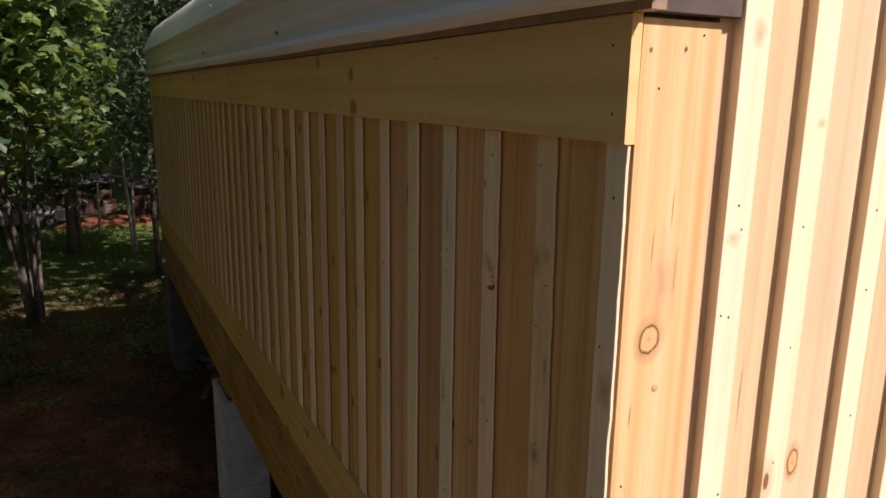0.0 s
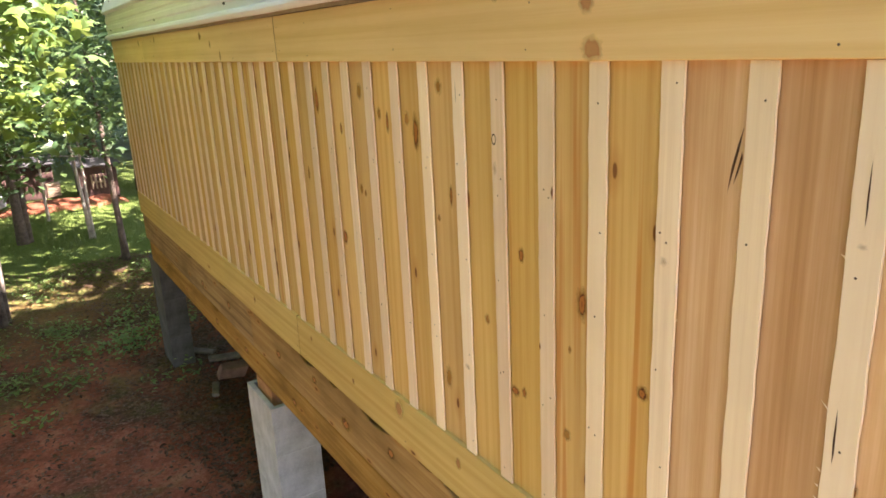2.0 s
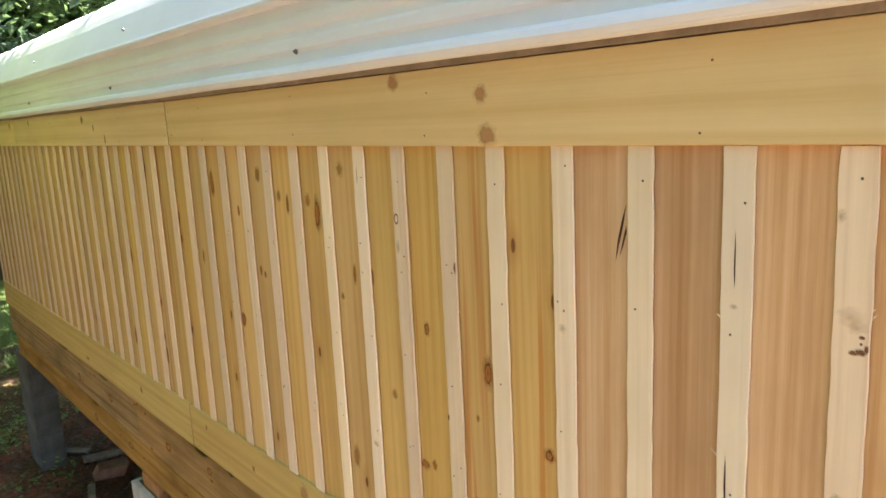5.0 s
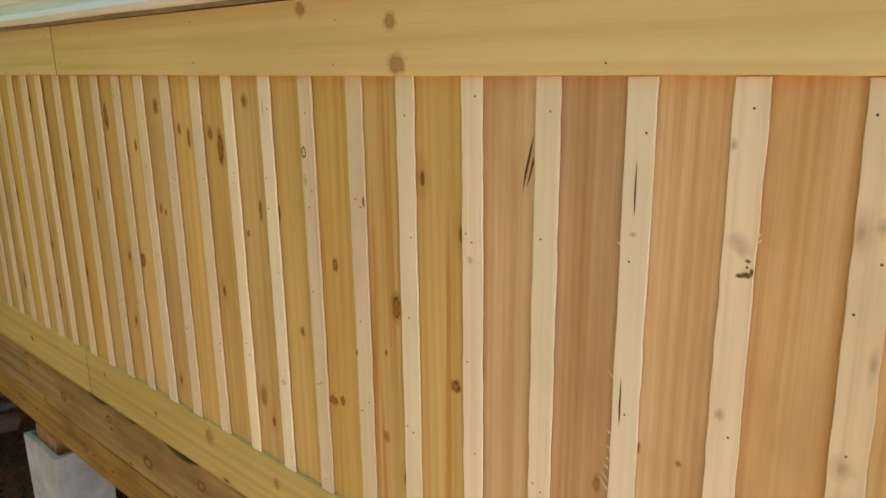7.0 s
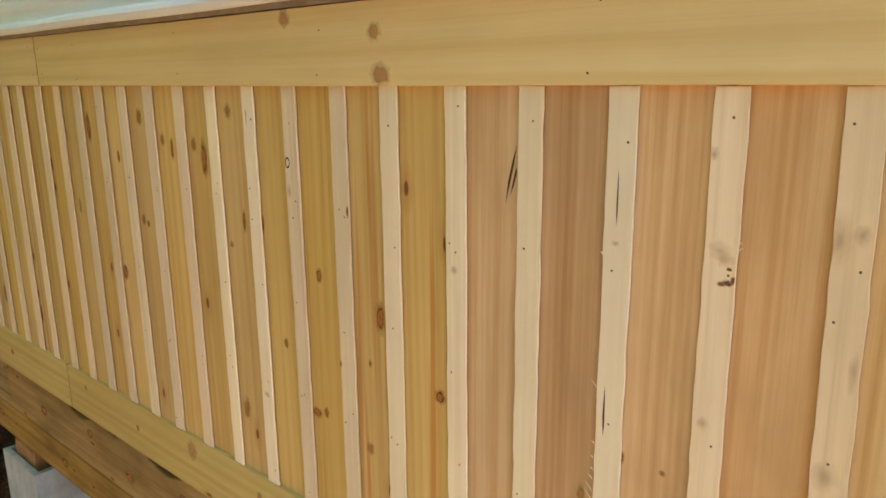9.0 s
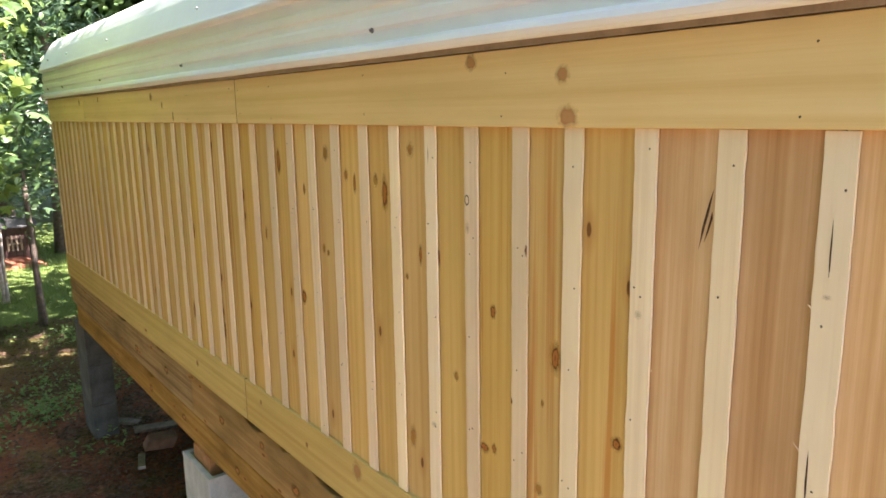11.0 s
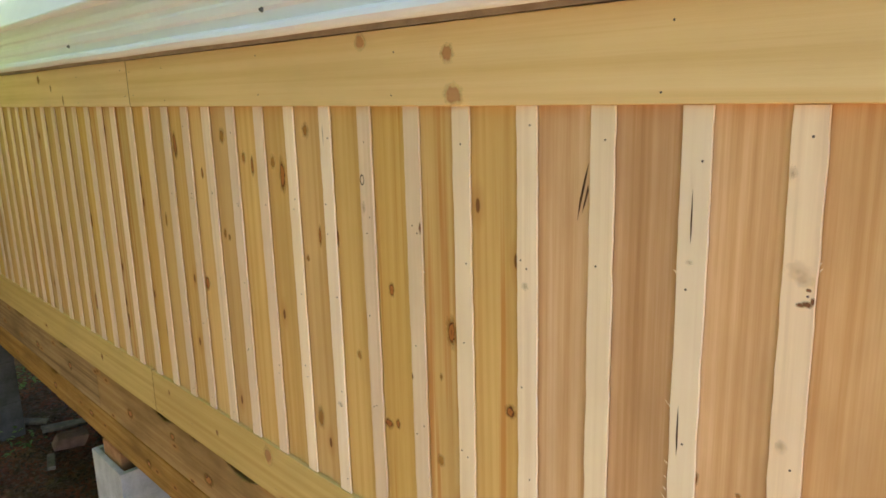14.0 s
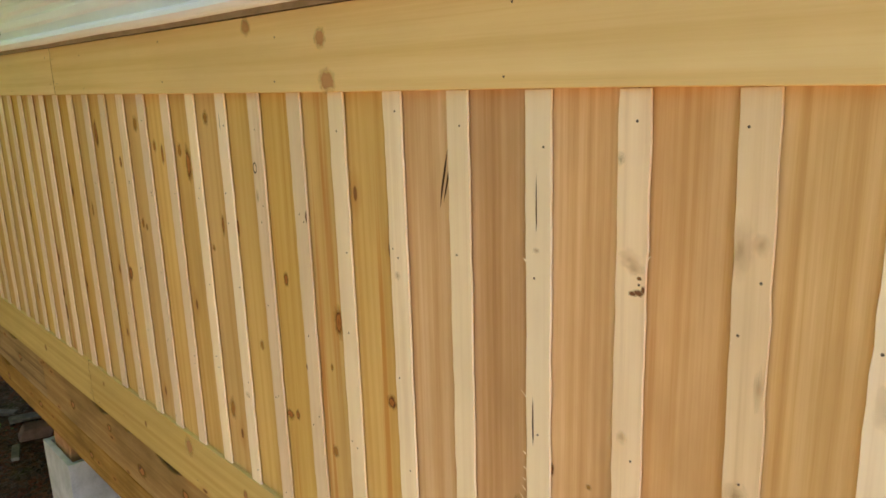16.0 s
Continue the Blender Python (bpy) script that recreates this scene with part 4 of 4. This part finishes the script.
# a clump of several stems
make_tree((-1.36, 9.28), [(-0.50, 0.1, 0.040, -0.05, 0), (-0.15, 0.3, 0.028, -0.03, 0.06), (0.10, -0.1, 0.033, 0.02, -0.03), (0.22, 0.2, 0.026, 0.06, 0.03), (-0.75, -0.2, 0.028, -0.07, -0.05)], 4.6, CLUMPBARK, LEAF, "clump of grey-barked stems from one base, leafy above", (1.75, 5.2), 1.7, 130, 60, 0.11, False, 4)
make_tree((-0.95, 13.5), [(0.05, 0, 0.085, 0, 0), (0.15, 0.1, 0.05, 0.1, 0.05)], 5.4, DARKBARK, LEAF, "dark-barked yard tree in mown grass", (1.7, 6.0), 1.9, 110, 60, 0.11, False, 5)
make_tree((0.05, 13.15), [(-0.28, 0, 0.035, 0, 0), (0.05, 0.1, 0.03, 0.03, 0)], 4.2, PALEBARK, BLUELEAF, "slender tree with two pale stems", (1.6, 4.6), 1.2, 75, 60, 0.09, False, 6)
make_tree((0.30, 11.29), [(-0.12, 0.1, 0.05, 0, 0)], 5.0, DARKBARK, BLUELEAF, "thin straight tree beside the far end of the building", (1.65, 5.2), 1.25, 90, 60, 0.09, False, 7)
make_tree((-2.9, 11.2), [(0.2, 0, 0.06, 0, 0), (-0.3, 0.1, 0.05, -0.05, 0)], 5.0, PALEBARK, LEAF, "pale-barked yard tree in rough grass", (1.7, 5.6), 1.8, 110, 60, 0.11, False, 8)
make_tree((-2.3, 14.6), [(0.1, 0, 0.07, 0, 0)], 5.6, DARKBARK, LEAF, "dark-barked yard tree near the sheds", (1.6, 6.2), 1.9, 110, 60, 0.12, False, 9)
make_tree((-0.45, 15.2), [(0.08, 0, 0.03, 0, 0)], 3.8, PALEBARK, BLUELEAF, "thin sapling with a pale stem", (2.0, 4.2), 1.1, 40, 60, 0.10, False, 10)

# ---- woods behind ----
woods = []
for k in range(3):
    woods.append(make_tree((-6 + 3 * k, 24 + k), [(0.3, 0.1, 0.16, 0, 0)], 11 + k, DARKBARK, LEAF if k != 1 else BLUELEAF, "tall leafy tree in the woods behind the yard", (1.6, 12.5 + k), 3.2, 150, 60, 0.24, False, 20 + k, "woods"))
wr = random.Random(9)
for k in range(64):
    a = radians(wr.uniform(-38, 38)) if k < 44 else radians(wr.uniform(38, 322))
    d = wr.uniform(19, 36) if k < 44 else wr.uniform(16, 30)
    x, y = 1.5 + d * math.sin(a) * 1.2, 3 + d * math.cos(a)
    if abs(x) < 2.2 and y < 22 and y > 0:
        y += 8
    # Unseen sunward trees stand at 23 m, added to dim low sky under the sun.
    if k >= 44 and Vector((x, y, 0)).normalized().dot(Vector((SUN_TO.x, SUN_TO.y, 0)).normalized()) > 0.45:
        x, y = x * 23 / d, y * 23 / d
    copy_thing(woods[k % 3], pose(x, y, 0, 0, 0, wr.uniform(0, 360)))

# Unseen western trees, added to dim the sky light on the wall.
for x, y in ((-9, 1.5), (-7.8, 5), (-9.5, 8.5), (-7.2, 11.5), (-8.5, 15.5), (-12, 3), (-12, 11), (-5.6, 17.5)):
    copy_thing(woods[wr.randrange(3)], pose(x, y, 0, 0, 0, wr.uniform(0, 360)))

# Trees hidden behind the building, added only for broken shade on the yard.
dapple_tree = make_tree((4.9, 4.8), [(0.3, 0.1, 0.15, 0, 0)], 11.5, DARKBARK, LEAF, "unseen open-crowned tree added to dapple the yard with shade", (4.0, 12.0), 3.2, 62, 60, 0.24, False, 31, "woods")
copy_thing(dapple_tree, pose(4.4, 7.8, 0, 0, 0, 70))
copy_thing(dapple_tree, pose(5.6, 3.6, 0, 0, 0, 150))
# Further trees, mostly out of view, added to shade yard and far wall.
for x, y in ((11.0, 8.5), (7.2, 13.6), (-5.2, 9.0), (-6.0, 11.8), (-5.8, 6.9), (-3.6, 16.2), (1.7, 17.4)):
    copy_thing(woods[wr.randrange(3)], pose(x, y, 0, 0, 0, wr.uniform(0, 360)))

# ---- grass, weeds, litter ----
def scatter(n, x0, x1, y0, y1, keep):
    out = []
    while len(out) < n:
        x, y = g.uniform(x0, x1), g.uniform(y0, y1)
        if g.random() < keep(x, y):
            out.append((x, y, -0.03))
    return np.array(out)


def grassy(x, y):
    v = noise.noise((x * 0.8, y * 0.8, 3.0)) * 0.6 + noise.noise((x * 2.3, y * 2.3, 9.0)) * 0.4
    bare = 0.30 if 7.9 < y < 10.2 else 0.0
    return min(1.0, max(0.0, 0.22 - bare + v * 2.2 + (y - 11.5) * 0.35)) * (0.12 if x > 0.1 and y < 7.2 else 1.0)


pts = scatter(26000, -5.5, 4.5, 6.6, 20, grassy)
tagged(many("grass", BLADE_V, BLADE_F, pts, g.uniform(0.05, 0.13, len(pts)), g, GRASS, 1.6), "short uneven green grass with bare patches", "grass", kind="stuff")
wp = []
for c in scatter(110, -3.6, 1.6, 6.3, 12.5, lambda x, y: max(0.02, noise.noise((x * 0.8, y * 0.8, 3.0)) * 2 + 0.3) * (0 if x > 0 and y < 7.3 else 1)):
    k = 26
    p = g.normal(size=(k, 3)) * np.array([0.10, 0.10, 0.03]) + c
    p[:, 2] = np.abs(g.normal(size=k)) * 0.06
    wp.append(p)
for c in scatter(80, -2.0, 0.1, 6.4, 8.6, lambda x, y: max(0.03, 0.35 + 1.6 * noise.noise((x * 1.3, y * 1.3, 5.0)))):
    k = 30
    p = g.normal(size=(k, 3)) * np.array([0.09, 0.09, 0.03]) + c
    p[:, 2] = np.abs(g.normal(size=k)) * 0.07
    wp.append(p)
wp = np.concatenate(wp)
tagged(many("weeds", LEAF_V, LEAF_F, wp, g.uniform(0.028, 0.068, len(wp)), g, WEED, 0.7), "low broad-leaved weeds in clumps", "weeds", kind="stuff")
# Fallen leaves, packed denser under the building to darken its shaded ground.
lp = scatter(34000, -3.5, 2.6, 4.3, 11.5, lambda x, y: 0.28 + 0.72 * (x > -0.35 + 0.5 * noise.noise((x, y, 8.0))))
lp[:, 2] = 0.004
tagged(many("leaf_litter", LEAF_V, LEAF_F, lp, g.uniform(0.02, 0.055, len(lp)), g, LITTER, 2.0), "dry brown fallen leaves, crowded under the building to deepen its shade", "leaf litter", kind="stuff")

twp = scatter(130, -3.4, 2.4, 4.6, 11.0, lambda x, y: 0.4 + 0.6 * (x > -0.5))
twp[:, 2] = 0.012
TWIG_V = [(-0.02, -0.5, 0), (0.0, -0.5, 0.03), (0.02, -0.5, 0), (-0.015, 0.5, 0.0), (0.0, 0.52, 0.025), (0.015, 0.5, 0.0)]
TWIG_F = [(0, 1, 4, 3), (1, 2, 5, 4)]
tagged(many("twigs", TWIG_V, TWIG_F, twp, g.uniform(0.05, 0.17, len(twp)), g, TWIG, 5.0), "dry grey twigs lying on the soil", "twigs", kind="stuff")

# ---- things at the back of the yard ----
def low_shed(x, y, w, d, h, label):
    shed = tagged(new("shed"), label, "shed")
    shed.location = (x, y, 0)
    n = int(w / 0.12)
    first = None
    for i in range(n):
        if first is None:
            first = part("wall_board", box(bmesh.new(), (0, 0, 0), (w / n - 0.008, 0.02, h), 0.003), SHEDWALL, shed, at=(0, 0, 0))
        else:
            again(first, "wall_board", (i * w / n, rng.uniform(-0.004, 0.004), 0), shed)
    part("wall", box(bmesh.new(), (0, 0.025, 0), (w, d, h), 0.004), SHEDWALL, shed)
    rb_ = box(bmesh.new(), (-0.08, -0.12, 0), (w + 0.08, d + 0.1, 0.035), 0.006)
    ob = part("roof", rb_, SHEDROOF, shed, "black roofing", at=(0, 0, h))
    ob.rotation_euler = (radians(4), 0, 0)
    return shed


low_shed(0.30, 16.6, 0.75, 0.9, 0.72, "low dark brown board shed with a black roof")
low_shed(-1.6, 17.6, 1.5, 0.9, 0.75, "long low dark shed under the trees")
bank = bmesh.new()
bmesh.ops.create_grid(bank, x_segments=24, y_segments=8, size=1.0)
for v in bank.verts:
    x, y = v.co.x, v.co.y
    edge = max(0, 1 - abs(x) ** 4) * max(0, 1 - y * y)
    v.co = Vector((x * 1.3, y * 0.45, -0.05 + 0.17 * edge * (1 + 0.5 * noise.noise((x * 3, y * 3, 0.5)))))
bk = tagged(link("clay_bank", bank, CLAYBANK, smooth=True), "low bank of bare orange clay in front of the sheds", "soil bank")
bk.location = (-0.15, 16.55, 0)
pal = tagged(new("pallet"), "pale wooden pallet leaning on the shed", "pallet")
pal.matrix_world = pose(0.52, 16.50, 0.25, -8, 0, 0)
for i in range(4):
    part("slat", box(bmesh.new(), (i * 0.08, 0, 0), (i * 0.08 + 0.035, 0.015, 0.30), 0.002), CREAM, pal)
part("rail", box(bmesh.new(), (0, 0.016, 0.12), (0.275, 0.03, 0.16), 0.002), CREAM, pal)
crate = tagged(new("crate"), "cream board crate standing on the clay bank", "crate")
crate.location = (-0.30, 16.95, 0.12)
for i in range(4):
    part("slat", box(bmesh.new(), (0, 0, i * 0.07), (0.26, 0.3, i * 0.07 + 0.062), 0.004), CREAM, crate)


def parked_car(x, y, turn, paint, label):
    car = tagged(new("car"), label, "car")
    # Scaled down so a car farther off keeps its apparent size here.
    car.matrix_world = pose(x, y, 0, 0, 0, turn) @ Matrix.Scale(0.42, 4)
    bm = box(bmesh.new(), (-2.1, -0.85, 0.3), (2.1, 0.85, 0.95), 0.14, 3)
    part("body", bm, paint, car, smooth=True)
    bm = box(bmesh.new(), (-1.2, -0.72, 0.93), (1.0, 0.72, 1.45), 0.18, 3)
    part("cabin", bm, paint, car, smooth=True)
    part("windscreen", box(bmesh.new(), (-1.0, -0.735, 1.02), (0.8, 0.735, 1.36), 0.03), RUBBER, car, "dark glass")
    for sx in (-1.3, 1.3):
        for sy in (-0.8, 0.8):
            bm = bmesh.new()
            bmesh.ops.create_cone(bm, cap_ends=True, segments=20, radius1=0.32, radius2=0.32, depth=0.2, matrix=Matrix.Translation((sx, sy, 0.32)) @ Matrix.Rotation(radians(90), 4, "X"))
            wheel = part("wheel", bm, RUBBER, car)
            rim = bmesh.new()
            bmesh.ops.create_cone(rim, cap_ends=True, segments=16, radius1=0.19, radius2=0.17, depth=0.22, matrix=Matrix.Translation((sx, sy, 0.32)) @ Matrix.Rotation(radians(90), 4, "X"))
            part("rim", rim, PALEPAINT, wheel)


parked_car(-2.0, 16.4, 15, PALEPAINT, "pale grey parked car under trees, scaled down to stand nearer")
parked_car(-3.6, 15.9, -10, REDPAINT, "red object under trees, built as a scaled-down car")
